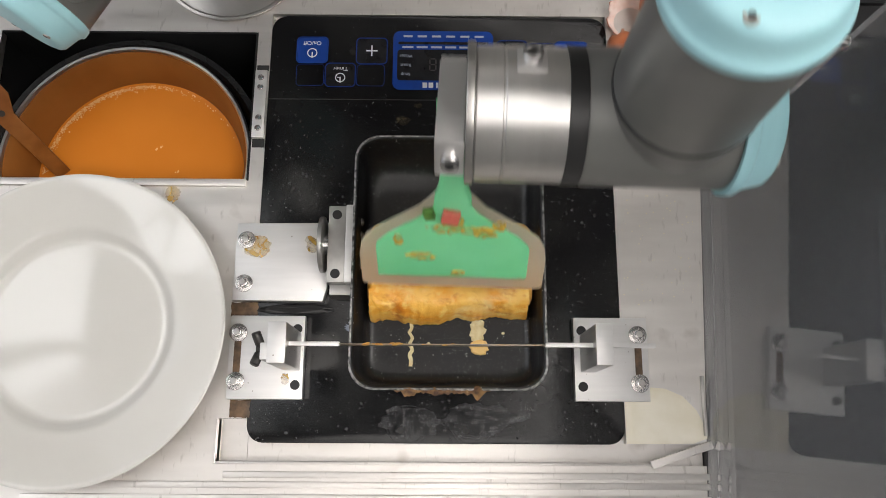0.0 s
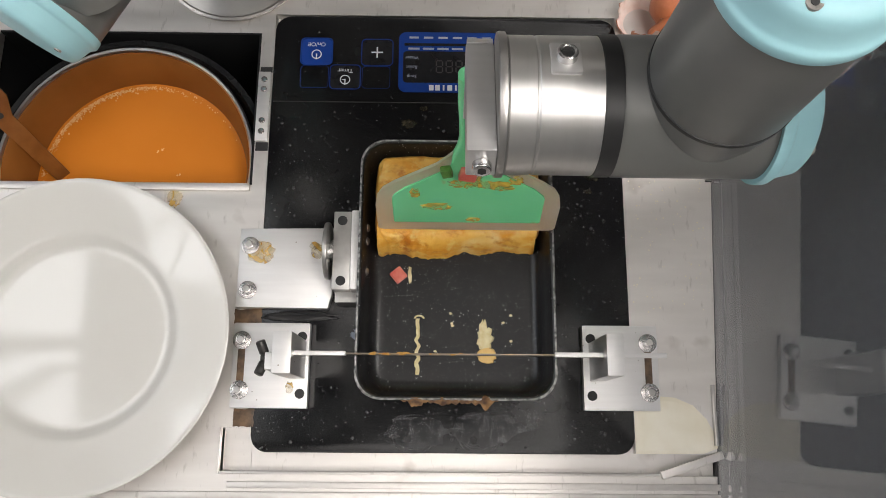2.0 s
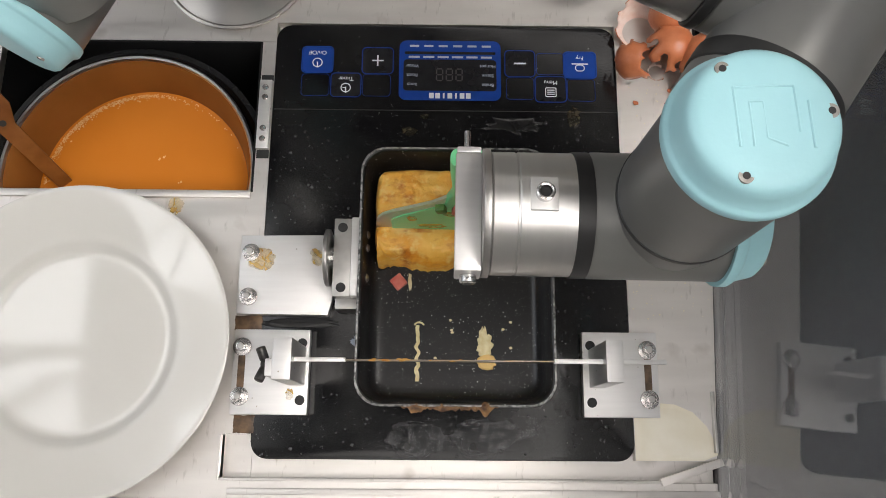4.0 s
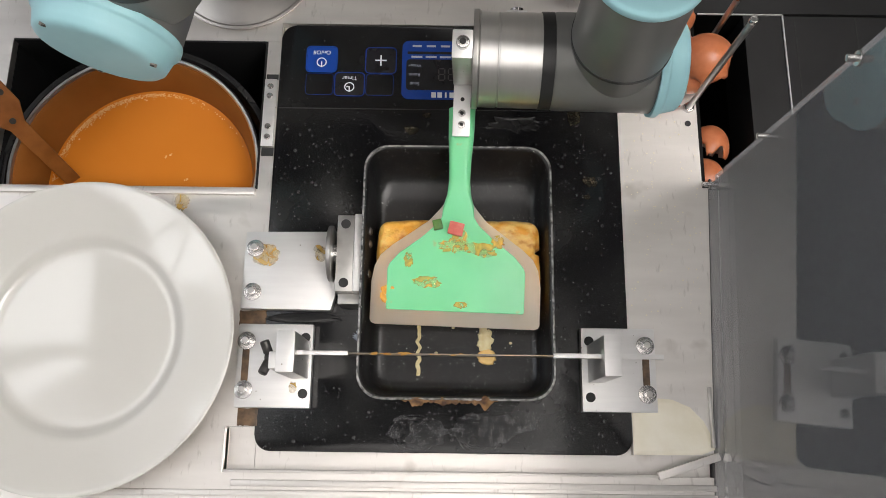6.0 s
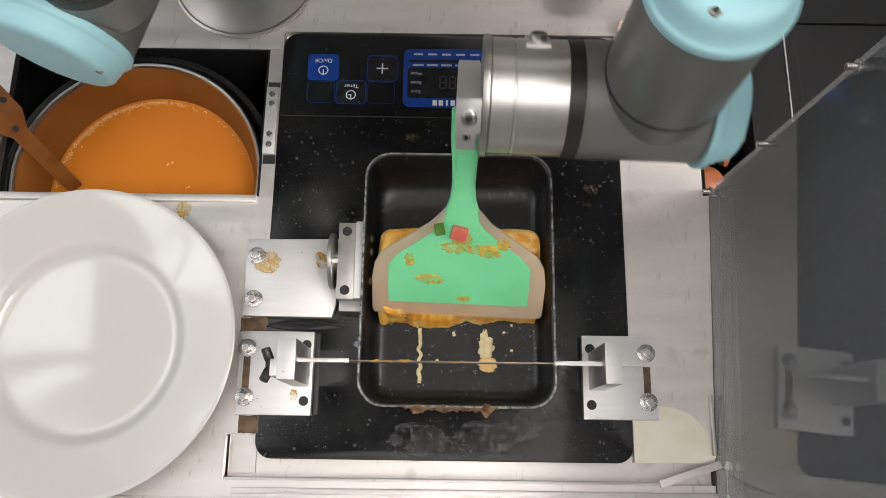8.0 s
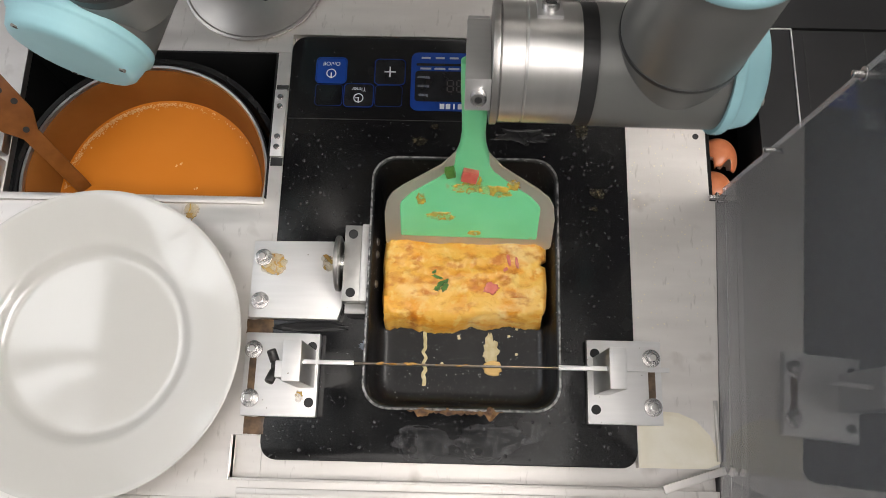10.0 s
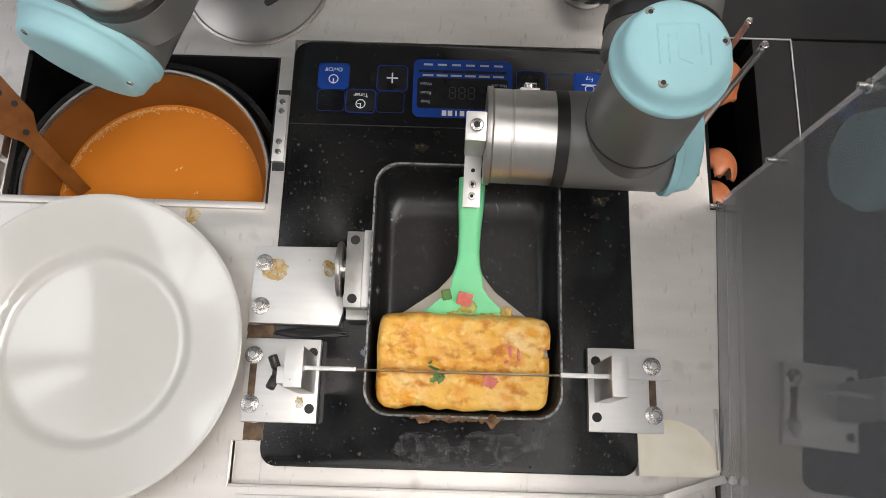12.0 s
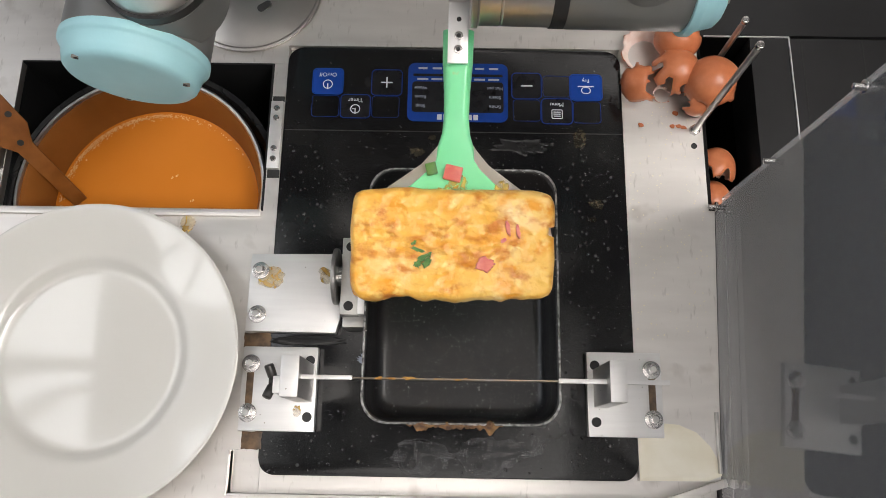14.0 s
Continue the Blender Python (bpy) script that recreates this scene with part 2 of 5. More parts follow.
# thin films let the ground show through, more in some places than in others
for film_mat, lo, hi, size, low, high in ((EGG_STAIN, 0.30, 0.70, 90, 0.12, 0.62), (RESIDUE, 0.34, 0.66, 110, 0.22, 0.85), (SMEAR, 0.42, 0.62, 110, 0.0, 0.42)):
    nt = film_mat.node_tree
    tc, n, mr = nt.nodes.new("ShaderNodeTexCoord"), nt.nodes.new("ShaderNodeTexNoise"), nt.nodes.new("ShaderNodeMapRange")
    n.inputs["Scale"].default_value, n.inputs["Distortion"].default_value = size, 1.2
    for key, value in (("From Min", lo), ("From Max", hi), ("To Min", low), ("To Max", high)):
        mr.inputs[key].default_value = value
    nt.links.new(tc.outputs["Object"], n.inputs["Vector"])
    nt.links.new(n.outputs[0], mr.inputs[0])
    nt.links.new(mr.outputs[0], nt.nodes["Principled BSDF"].inputs["Alpha"])


# ---- mesh tools ----
def finish(name, bm, material, parent=None, label="", smooth=35):
    me = bpy.data.meshes.new(name)
    bmesh.ops.recalc_face_normals(bm, faces=bm.faces)
    bm.to_mesh(me)
    bm.free()
    for mt in material if isinstance(material, (list, tuple)) else [material]:
        me.materials.append(mt)
    if smooth:
        me.shade_smooth()
        me.set_sharp_from_angle(angle=radians(smooth))
    ob = new(name, me)
    if parent:
        ob.parent = parent
    if label:
        tagged(ob, label)
    return ob


def part(name, bm, material, parent, label="", smooth=35):
    return finish(name, bm, material, parent, label, smooth)


def empty(name, label, category, m=None, group="", kind=""):
    ob = new(name)
    ob.empty_display_size = 0.02
    if m:
        ob.matrix_world = m
    return tagged(ob, label, category, group, kind)


def box(x0, x1, y0, y1, z0, z1, bevel=0.0, bm=None):
    out = bm or bmesh.new()
    made = bmesh.ops.create_cube(out, size=1)["verts"]
    for v in made:
        v.co = Vector(((x0 + x1) / 2 + v.co.x * (x1 - x0), (y0 + y1) / 2 + v.co.y * (y1 - y0), (z0 + z1) / 2 + v.co.z * (z1 - z0)))
    if bevel:
        edges = list({e for v in made for e in v.link_edges})
        bmesh.ops.bevel(out, geom=edges, offset=bevel, segments=2, affect="EDGES", profile=0.6)
    return out


def rod(p0, p1, r, n=24, bevel=0.0, bm=None, r2=None):
    """A capped cylinder or cone from p0 to p1."""
    out = bm or bmesh.new()
    p0, p1 = Vector(p0), Vector(p1)
    d = p1 - p0
    m = Matrix.Translation((p0 + p1) / 2) @ d.to_track_quat("Z", "Y").to_matrix().to_4x4()
    made = bmesh.ops.create_cone(out, cap_ends=True, segments=n, radius1=r, radius2=r if r2 is None else r2, depth=d.length, matrix=m)["verts"]
    if bevel:
        edges = [e for e in {e for v in made for e in v.link_edges} if any(len(f.verts) > 4 for f in e.link_faces)]
        bmesh.ops.bevel(out, geom=edges, offset=bevel, segments=3, affect="EDGES", profile=0.5)
    return out


def lathe(profile, n=64, closed=False, m=None):
    """Turn a profile of (radius, height) about z."""
    bm = bmesh.new()
    rings = []
    for r, z in profile:
        if r < 1e-6:
            rings.append([bm.verts.new((0, 0, z))])
        else:
            rings.append([bm.verts.new((r * math.cos(2 * math.pi * k / n), r * math.sin(2 * math.pi * k / n), z)) for k in range(n)])
    pairs = list(zip(rings, rings[1:])) + ([(rings[-1], rings[0])] if closed else [])
    for a, b in pairs:
        for k in range(n):
            q = [a[k % len(a)], a[(k + 1) % len(a)], b[(k + 1) % len(b)], b[k % len(b)]]
            q = list(dict.fromkeys(q))
            if len(q) > 2:
                bm.faces.new(q)
    if m:
        bm.transform(m)
    return bm


def rrect(cx, cy, hx, hy, r, n=6):
    pts = []
    for qx, qy, a0 in ((1, 1, 0), (-1, 1, 90), (-1, -1, 180), (1, -1, 270)):
        for k in range(n + 1):
            a = radians(a0 + 90 * k / n)
            pts.append((cx + qx * (hx - r) + r * math.cos(a), cy + qy * (hy - r) + r * math.sin(a)))
    return pts


def loft(rings, cap=(True, True)):
    """Join outlines of equal length, each (points, z)."""
    bm = bmesh.new()
    vs = [[bm.verts.new((x, y, z)) for x, y in pts] for pts, z in rings]
    for a, b in zip(vs, vs[1:]):
        for k in range(len(a)):
            bm.faces.new((a[k], a[(k + 1) % len(a)], b[(k + 1) % len(b)], b[k]))
    if cap[0]:
        bm.faces.new(vs[0][::-1])
    if cap[1]:
        bm.faces.new(vs[-1])
    return bm


def prism(pts, z0, z1, bevel=0.0):
    bm = loft([(pts, z0), (pts, z1)])
    if bevel:
        edges = [e for e in bm.edges if any(len(f.verts) > 4 for f in e.link_faces)]
        bmesh.ops.bevel(bm, geom=edges, offset=bevel, segments=2, affect="EDGES", profile=0.6)
    return bm


def blob(cx, cy, hx, hy, seed, n=36, rough=0.25):
    """A ragged closed outline."""
    return [(cx + hx * math.cos(a) * k, cy + hy * math.sin(a) * k) for i in range(n) for a in [2 * math.pi * i / n]
            for k in [1 + rough * noise.noise((3 * math.cos(a) + seed, 3 * math.sin(a), seed * 1.7)) + 0.4 * rough * noise.noise((9 * math.cos(a), 9 * math.sin(a) + seed, 4.2))]]


def patch(pts, z, h=0.0006):
    return loft([(pts, z), ([(sum(p[0] for p in pts) / len(pts) * 0.15 + x * 0.85, sum(p[1] for p in pts) / len(pts) * 0.15 + y * 0.85) for x, y in pts], z + h)], (False, True))


def add(bm, other):
    """Join a bmesh into another."""
    me = bpy.data.meshes.new("join")
    other.to_mesh(me)
    other.free()
    bm.from_mesh(me)
    bpy.data.meshes.remove(me)
    return bm


def structure(name, bm, material, label, smooth=35):
    return tagged(finish(name, bm, material, None, "", smooth), label, "", "", "structure")


# ---- room ----
structure("floor", box(-2.1, 2.1, -2.1, 2.1, -0.92, -0.86), FLOOR_MAT, "grey tiled kitchen floor")
structure("ceiling", box(-2.1, 2.1, -2.1, 2.1, 1.9, 1.96), CEIL, "grey painted kitchen ceiling")
structure("wall_north", box(-2.1, 2.1, 2.0, 2.1, -0.86, 1.9), ROOM, "grey painted room wall")
structure("wall_south", box(-2.1, 2.1, -2.1, -2.0, -0.86, 1.9), ROOM, "grey painted room wall")
structure("wall_east", box(2.0, 2.1, -2.0, 2.0, -0.86, 1.9), ROOM, "grey painted room wall")
bm = box(-2.1, -2.0, -2.0, -1.1, -0.86, 1.9)
box(-2.1, -2.0, 1.3, 2.0, -0.86, 1.9, bm=bm)
box(-2.1, -2.0, -1.1, 1.3, -0.86, 0.7, bm=bm)
box(-2.1, -2.0, -1.1, 1.3, 1.8, 1.9, bm=bm)
structure("wall_west", bm, ROOM, "grey painted room wall with a wide window opening")
for k in range(5):
    y = -1.1 + 0.6 * k
    structure("window_bar", box(-2.06, -2.02, y - 0.02, y + 0.02, 0.7, 1.8, 0.004), ROOM, "white window mullion")
# unseen fill panels, added where the steel and hob need brighter reflections
for x0, x1, y0, y1, glow in ((-0.80, 0.45, -1.05, -0.56, FILL), (-0.80, 0.45, -0.26, 0.08, FILL), (-0.70, 1.50, 1.64, 1.95, FILL), (0.49, 1.45, -1.10, 0.24, FILL_BRIGHT)):
    lamp = empty("fill_panel", "flat glowing ceiling panel, unseen, added to brighten the steel", "lamp", None, "ceiling lights")
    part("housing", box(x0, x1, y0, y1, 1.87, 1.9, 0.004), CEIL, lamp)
    part("diffuser", box(x0 + 0.02, x1 - 0.02, y0 + 0.02, y1 - 0.02, 1.85, 1.869, 0.003), glow, lamp, "glowing face of the added panel")
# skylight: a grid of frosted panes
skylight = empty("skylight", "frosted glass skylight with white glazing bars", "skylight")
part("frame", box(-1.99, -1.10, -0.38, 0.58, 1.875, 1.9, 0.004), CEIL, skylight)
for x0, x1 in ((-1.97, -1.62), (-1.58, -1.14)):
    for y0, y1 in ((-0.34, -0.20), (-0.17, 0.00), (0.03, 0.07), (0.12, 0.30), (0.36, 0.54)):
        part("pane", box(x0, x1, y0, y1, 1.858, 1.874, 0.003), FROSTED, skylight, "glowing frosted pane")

# ---- steel worktop: sheets round the sunk hob, the pot well and the shell bin ----
TZ = -0.0078
bm = box(-0.9, -0.1402, -0.157, 0.028, TZ, 0)
structure("worktop_left", bm, STEEL, "brushed stainless steel worktop sheet beside the hob")
structure("worktop_back", box(-0.9, 0.2055, 0.191, 0.75, TZ, -0.0005), STEEL, "brushed stainless steel worktop behind the hob")
structure("worktop_back_strip", box(-0.9, 0.1, 0.1765, 0.191, TZ, -0.0005), STEEL, "brushed stainless steel worktop strip")
structure("worktop_corner", box(-0.9, -0.1405, 0.1595, 0.1765, TZ, -0.0005), STEEL, "brushed stainless steel worktop corner")


def wall_x(y):
    """Where the foot of the acrylic wall runs, a little askew to the hob."""
    return 0.2103 - 0.0507 * (0.036 - y)


structure("worktop_right", prism([(0.1402, -0.174), (wall_x(-0.174), -0.174), (wall_x(0.034), 0.034), (0.2055, 0.034), (0.2055, 0.191), (0.1402, 0.191)], TZ, 0), STEEL, "brushed stainless steel worktop strip with scratches and crumbs")
structure("worktop_join", box(0.1, 0.2055, 0.1765, 0.1909, TZ, -0.0002), STEEL, "stainless steel worktop strip")
structure("worktop_front", prism([(-0.9, -0.6), (wall_x(-0.6), -0.6), (wall_x(-0.1895), -0.1895), (-0.9, -0.1895)], TZ, -0.001), STEEL, "brushed stainless steel front of the worktop")
structure("worktop_front_left", box(-0.9, -0.1605, -0.1895, -0.157, TZ, -0.0005), STEEL, "stainless steel worktop sheet")
structure("recess_corner", box(-0.1625, -0.1403, -0.192, -0.1572, -0.06, -0.008), STEEL, "stainless steel recess corner")
structure("hob_recess", box(-0.1400, 0.1985, -0.192, 0.18, -0.06, -0.008), STEEL, "stainless steel recess tray under the hob")
for y, x1 in ((-0.197, 0.2), (-0.204, 0.2), (-0.213, 0.2)):
    structure("front_rail", box(-0.155 if y > -0.2 else -0.3, x1, y - 0.0022, y + 0.0022, -0.001, 0.0012, 0.0006), STEEL, "polished steel rail along the worktop front")
# raised lip of the recess
bm = box(-0.1605, 0.158, -0.1895, -0.1875, TZ, 0.003, 0.0008)
structure("recess_lip", bm, STEEL, "folded stainless steel lip along the hob recess")
structure("recess_lip_side", box(-0.1625, -0.1605, -0.1895, -0.157, TZ, 0.003, 0.0008), STEEL, "folded stainless steel lip")
bm = box(-0.001, 0.047, -0.0032, 0.0026, 0.0004, 0.0040, 0.0008)
bm.transform(pose(0.158, -0.1882, 0, 0, 0, 18))
structure("recess_lip_corner", bm, STEEL, "bent stainless steel corner flap")
# steel stop at the foot of the clear wall
structure("wall_splash_foot", box(0.1978, 0.1998, -0.168, -0.124, 0.0, 0.0045, 0.0004), ALU_DARK, "small steel stop at the foot of the wall")
# black bin behind the acrylic
bm = box(0.2065, 0.285, 0.035, 0.19, -0.30, -0.29)
box(0.2062, 0.2085, 0.035, 0.19, -0.29, -0.0005, bm=bm)
box(0.2085, 0.285, 0.033, 0.035, -0.29, -0.0005, bm=bm)
box(0.2085, 0.285, 0.19, 0.192, -0.29, -0.0015, bm=bm)
box(0.2525, 0.285, 0.035, 0.19, -0.29, -0.0505, bm=bm)
structure("shell_bin", bm, BIN_BLACK, "black waste bin sunk beside the worktop")
structure("side_panel", box(0.252, 0.75, 0.034, 0.19, -0.05, -0.0012), SIDE_PANEL, "glossy black panel beside the bin")
structure("side_panel_rear", box(0.2065, 0.75, 0.1925, 0.75, -0.05, -0.0012), SIDE_PANEL, "glossy black panel behind the bin")
structure("side_panel_back", box(0.75, 0.77, -0.8, 0.8, -0.05, 0.8), DARK_VOID, "black machine side panel")
structure("side_panel_front", prism([(wall_x(-0.8) + 0.0002, -0.8), (0.75, -0.8), (0.75, 0.0335), (wall_x(0.0335) + 0.0002, 0.0335)], -0.05, -0.0015), SIDE_PANEL, "glossy black panel behind the acrylic wall")
for x, y0, y1 in ((0.2985, -0.8, 0.0338), (0.3500, -0.8, 0.0338)):
    structure("panel_seam", box(x, x + 0.0011, y0, y1, -0.004, -0.0012), HOLE, "dark seam between black panels")
for x, y0, y1 in ((0.2952, 0.0345, 0.189), (0.3470, 0.0345, 0.189)):
    structure("panel_seam", box(x, x + 0.0009, y0, y1, -0.004, -0.0009), HOLE, "dark seam between black panels")
for nm, a in (("bin_edge", (0.2125, 0.285, 0.1902, 0.1912)), ("bin_edge_side", (0.2845, 0.2855, 0.035, 0.1902)), ("bin_edge_front", (0.2125, 0.285, 0.0338, 0.0346))):
    structure(nm, box(a[0], a[1], a[2], a[3], -0.001, 0.0002), ALU, "thin bright edge of the bin")
# pot well
bm = box(-0.37, -0.1535, 0.0285, 0.1594, -0.17, -0.165)
box(-0.1535, -0.1515, 0.0285, 0.1594, -0.165, -0.001, bm=bm)
box(-0.37, -0.1535, 0.1580, 0.1595, -0.165, -0.001, bm=bm)
box(-0.37, -0.3662, 0.0285, 0.1580, -0.165, -0.0090, bm=bm)
structure("pot_well", bm, DARK_VOID, "black lined well round the pot")
structure("worktop_far_left", box(-0.9, -0.366, 0.028, 0.1595, TZ, -0.0004), STEEL, "stainless steel worktop sheet beyond the pot")
bm = box(-0.1514, -0.1404, 0.028, 0.1594, TZ, -0.0006)
structure("worktop_bridge", bm, STEEL, "narrow stainless steel strip between pot and hob")
structure("well_front_bar", box(-0.9, -0.1525, 0.0225, 0.0285, -0.012, 0.0035, 0.0008), STEEL, "polished steel bar along the front of the pot well")
bk = empty("perforated_bracket", "small dull steel bracket strip with screw holes between pot and hob", "bracket")
part("strip", box(-0.1512, -0.1412, 0.064, 0.1235, 0, 0.0025, 0.0006), ALU, bk)
for y in (0.072, 0.081, 0.108, 0.1165):
    part("screw", rod((-0.1462, y, 0.0025), (-0.1462, y, 0.0037), 0.0026, 16, 0.0005), BOLT, bk)
for y0, y1 in ((0.0565, 0.0635), (0.124, 0.1285)):
    structure("slot", box(-0.1505, -0.1408, y0, y1, -0.004, 0.0004), HOLE, "dark slot in the steel strip")

# ---- induction hob ----
hob = empty("induction_hob", "black glass induction hob with blue touch panel, wet and splashed", "hob")
HP = rrect(0, 0, 0.14, 0.1745, 0.012)
part("body", prism(rrect(0, 0, 0.1385, 0.173, 0.012), -0.0079, -0.0025), HOB_EDGE, hob)
part("glass_top", prism(HP, -0.0025, 0.0, 0.0008), HOB, hob, "black glass plate with water drops and painted drop glints")
part("seam", box(-0.139, 0.139, 0.0985, 0.0992, -0.0002, 0.0002), HOB_EDGE, hob)


def frame_line(cx, cy, hx, hy, r, w, z):
    o, i = rrect(cx, cy, hx, hy, r), rrect(cx, cy, hx - w, hy - w, r - w * 0.9)
    bm = bmesh.new()
    a = [bm.verts.new((x, y, z)) for x, y in o]
    b = [bm.verts.new((x, y, z)) for x, y in i]
    for k in range(len(a)):
        bm.faces.new((a[k], a[(k + 1) % len(a)], b[(k + 1) % len(b)], b[k]))
    return bm


def sheet(pts, z):
    bm = bmesh.new()
    bm.faces.new([bm.verts.new((x, y, z)) for x, y in pts])
    return bm


def words(name, text, x, y, size, parent, material=None, z=0.0009):
    cu = bpy.data.curves.new(name, "FONT")
    cu.body, cu.size, cu.align_x, cu.align_y = text, size, "CENTER", "CENTER"
    cu.materials.append(material or PRINT)
    ob = new(name, cu)
    ob.parent = parent
    ob.matrix_local = pose(x, y, z, 0, 0, 180)
    return ob


def button(x, y, hx, hy, lit, text="", icon=""):
    b = part("touch_key", sheet(rrect(x, y, hx, hy, 0.0035), 0.0004), BLUE if lit else PANEL_BLACK, hob, "blue touch key" if lit else "")
    part("key_outline", frame_line(x, y, hx + 0.001, hy + 0.001, 0.004, 0.0009, 0.0006), BLUE if lit else BLUE_DARK, b)
    if text:
        words("lettering", text, x, y + hy * 0.55, 0.0050, b)
    if icon == "plus":
        part("symbol", add(sheet(rrect(x, y, 0.0048, 0.0006, 0.0002), 0.0008), sheet(rrect(x, y, 0.0006, 0.0048, 0.0002), 0.00085)), PRINT, b)
    if icon == "minus":
        part("symbol", sheet(rrect(x, y, 0.0048, 0.0007, 0.0002), 0.0008), PRINT, b)
    if icon in ("power", "clock", "menu", "pan"):
        yy = y - hy * 0.25
        if icon in ("power", "clock"):
            bm = frame_line(x, yy, 0.0042, 0.0042, 0.0042, 0.0008, 0.0008)
            add(bm, sheet(rrect(x, yy - 0.002, 0.0005, 0.0026, 0.0002), 0.0009))
            if icon == "clock":
                add(bm, sheet(rrect(x - 0.0012, yy, 0.0014, 0.0004, 0.0002), 0.00085))
        elif icon == "menu":
            bm = frame_line(x, yy, 0.0046, 0.0042, 0.0012, 0.0007, 0.0008)
            for k in (-1, 0, 1):
                add(bm, sheet(rrect(x, yy + 0.0018 * k, 0.003, 0.0004, 0.0001), 0.0009))
        else:
            bm = frame_line(x, yy, 0.0040, 0.0030, 0.0028, 0.0007, 0.0008)
            add(bm, sheet(rrect(x, yy + 0.0036, 0.0068, 0.0005, 0.0002), 0.0009))
        part("symbol", bm, PRINT, b)
    return b


button(-0.1055, 0.143, 0.0122, 0.0112, True, "On/Off", "power")
button(-0.0560, 0.1425, 0.0122, 0.0112, False, "", "plus")
button(-0.0815, 0.1205, 0.0118, 0.0100, False, "Timer", "clock")
button(0.0610, 0.1412, 0.0118, 0.0112, False, "", "minus")
button(0.1105, 0.1405, 0.0128, 0.0112, True, "Fry", "pan")
button(0.0860, 0.1185, 0.0122, 0.0108, False, "Menu", "menu")
for x, y in ((-0.1065, 0.1205), (-0.0565, 0.1205), (0.0860, 0.1412), (0.0610, 0.1190), (0.1110, 0.1180)):
    part("key_outline", frame_line(x, y, 0.0115, 0.0098, 0.003, 0.0004, 0.0003), BLUE_DARK, hob)
disp = part("display_panel", sheet(rrect(0.0035, 0.1345, 0.0418, 0.0268, 0.006), 0.0004), BLUE, hob, "blue display panel with printed wattage rows")
part("panel_window", sheet(rrect(0.0035, 0.1300, 0.0382, 0.0140, 0.003), 0.0007), PANEL_BLACK, disp)
part("panel_line", sheet(rrect(0.0035, 0.1500, 0.0375, 0.0012, 0.0008), 0.0007), PANEL_BLACK, disp)
for k in range(6):
    x = -0.026 + 0.0119 * k
    part("print_bar", sheet(rrect(x, 0.1562, 0.0038, 0.0009, 0.0002), 0.0008), PRINT_DIM, disp)
    part("print_bar", sheet(rrect(x, 0.1462, 0.0046, 0.0009, 0.0002), 0.0008), PRINT_DIM, disp)
for k, t in enumerate(("Soup", "Roast", "Water")):
    words("lettering", t, -0.0275, 0.1215 + 0.0083 * k, 0.0040, disp, PRINT_DIM)
for k, t in enumerate(("Braise", "Steam", "Hot pot")):
    words("lettering", t, 0.0345, 0.1215 + 0.0083 * k, 0.0040, disp, PRINT_DIM)
# maker's mark as plain white blocks
for k in range(7):
    part("mark_bar", sheet(rrect(-0.0115 + 0.0050 * k, 0.1117, 0.0019 if k not in (2, 4) else 0.0007, 0.0024, 0.0002), 0.0008), PRINT, disp)
seg = part("display_window", sheet(rrect(0.0035, 0.1302, 0.0135, 0.0080, 0.001), 0.0009), PANEL_BLACK, disp)
for dx in (-0.0085, -0.0005, 0.0075):
    for px, py, hx, hy in ((0, 0.0052, 0.002, 0.0005), (0, 0, 0.002, 0.0005), (0, -0.0052, 0.002, 0.0005), (-0.0025, 0.0026, 0.0005, 0.002), (0.0025, 0.0026, 0.0005, 0.002), (-0.0025, -0.0026, 0.0005, 0.002), (0.0025, -0.0026, 0.0005, 0.002)):
        part("segment", sheet(rrect(0.0035 + dx + px, 0.1302 + py, hx, hy, 0.0003), 0.0011), SEGMENT, seg)
# scars, dried splashes and water drops on the glass
rnd = random.Random(4)
for x, y, s in ((-0.026, -0.165, 1), (0.022, -0.165, 1)):
    part("dimple", rod((x, y, -0.001), (x, y, 0.0005), 0.0026, 20), HOLE, hob)
    for k, r in enumerate((0.0052, 0.0085, 0.0118, 0.0160)):
        part("ring_scuff", frame_line(x + 0.0015 * k, y + 0.001 + 0.001 * k, r, r * 0.88, r * 0.85, 0.0009, 0.0003), SMEAR, hob)
for x, y, hx, hy, s in ((-0.029, 0.081, 0.006, 0.004, 1), (-0.017, 0.0935, 0.004, 0.002, 2), (0.104, 0.094, 0.005, 0.009, 3), (0.1155, 0.038, 0.006, 0.004, 4), (0.113, 0.025, 0.003, 0.002, 5)):
    part("dried_splash", patch(blob(x, y, hx, hy, s, 40, 0.5), 0.0003, 0.0005), SPLASH, hob, "dried brown food splash")
for x, y, hx, hy, q in ((-0.020, -0.159, 0.023, 0.012, 11), (0.030, -0.157, 0.026, 0.012, 12), (0.062, -0.150, 0.010, 0.008, 13)):
    part("scuff", patch(blob(x, y, hx, hy, q, 60, 0.3), 0.00012, 0.0002), SMEAR, hob, "pale swirling smear")
part("wet_streak", patch(blob(0.0845, -0.004, 0.0026, 0.017, 17, 50, 0.6), 0.0002, 0.0008), POT_OUT, hob, "glossy black wet streak")
part("wet_patch", patch(blob(-0.110, -0.0755, 0.029, 0.0040, 5.5, 60, 0.22), 0.0002, 0.0007), POT_OUT, hob, "glossy black puddle")
part("scratch_mark", patch(blob(-0.0655, -0.0885, 0.0045, 0.0035, 21, 50, 1.1), 0.0002, 0.0003), PRINT_DIM, hob, "pale scratched mark")
part("wet_patch", patch(blob(0.055, 0.086, 0.019, 0.007, 9, 50, 0.8), 0.0002, 0.0004), POT_OUT, hob, "glossy wet smear")
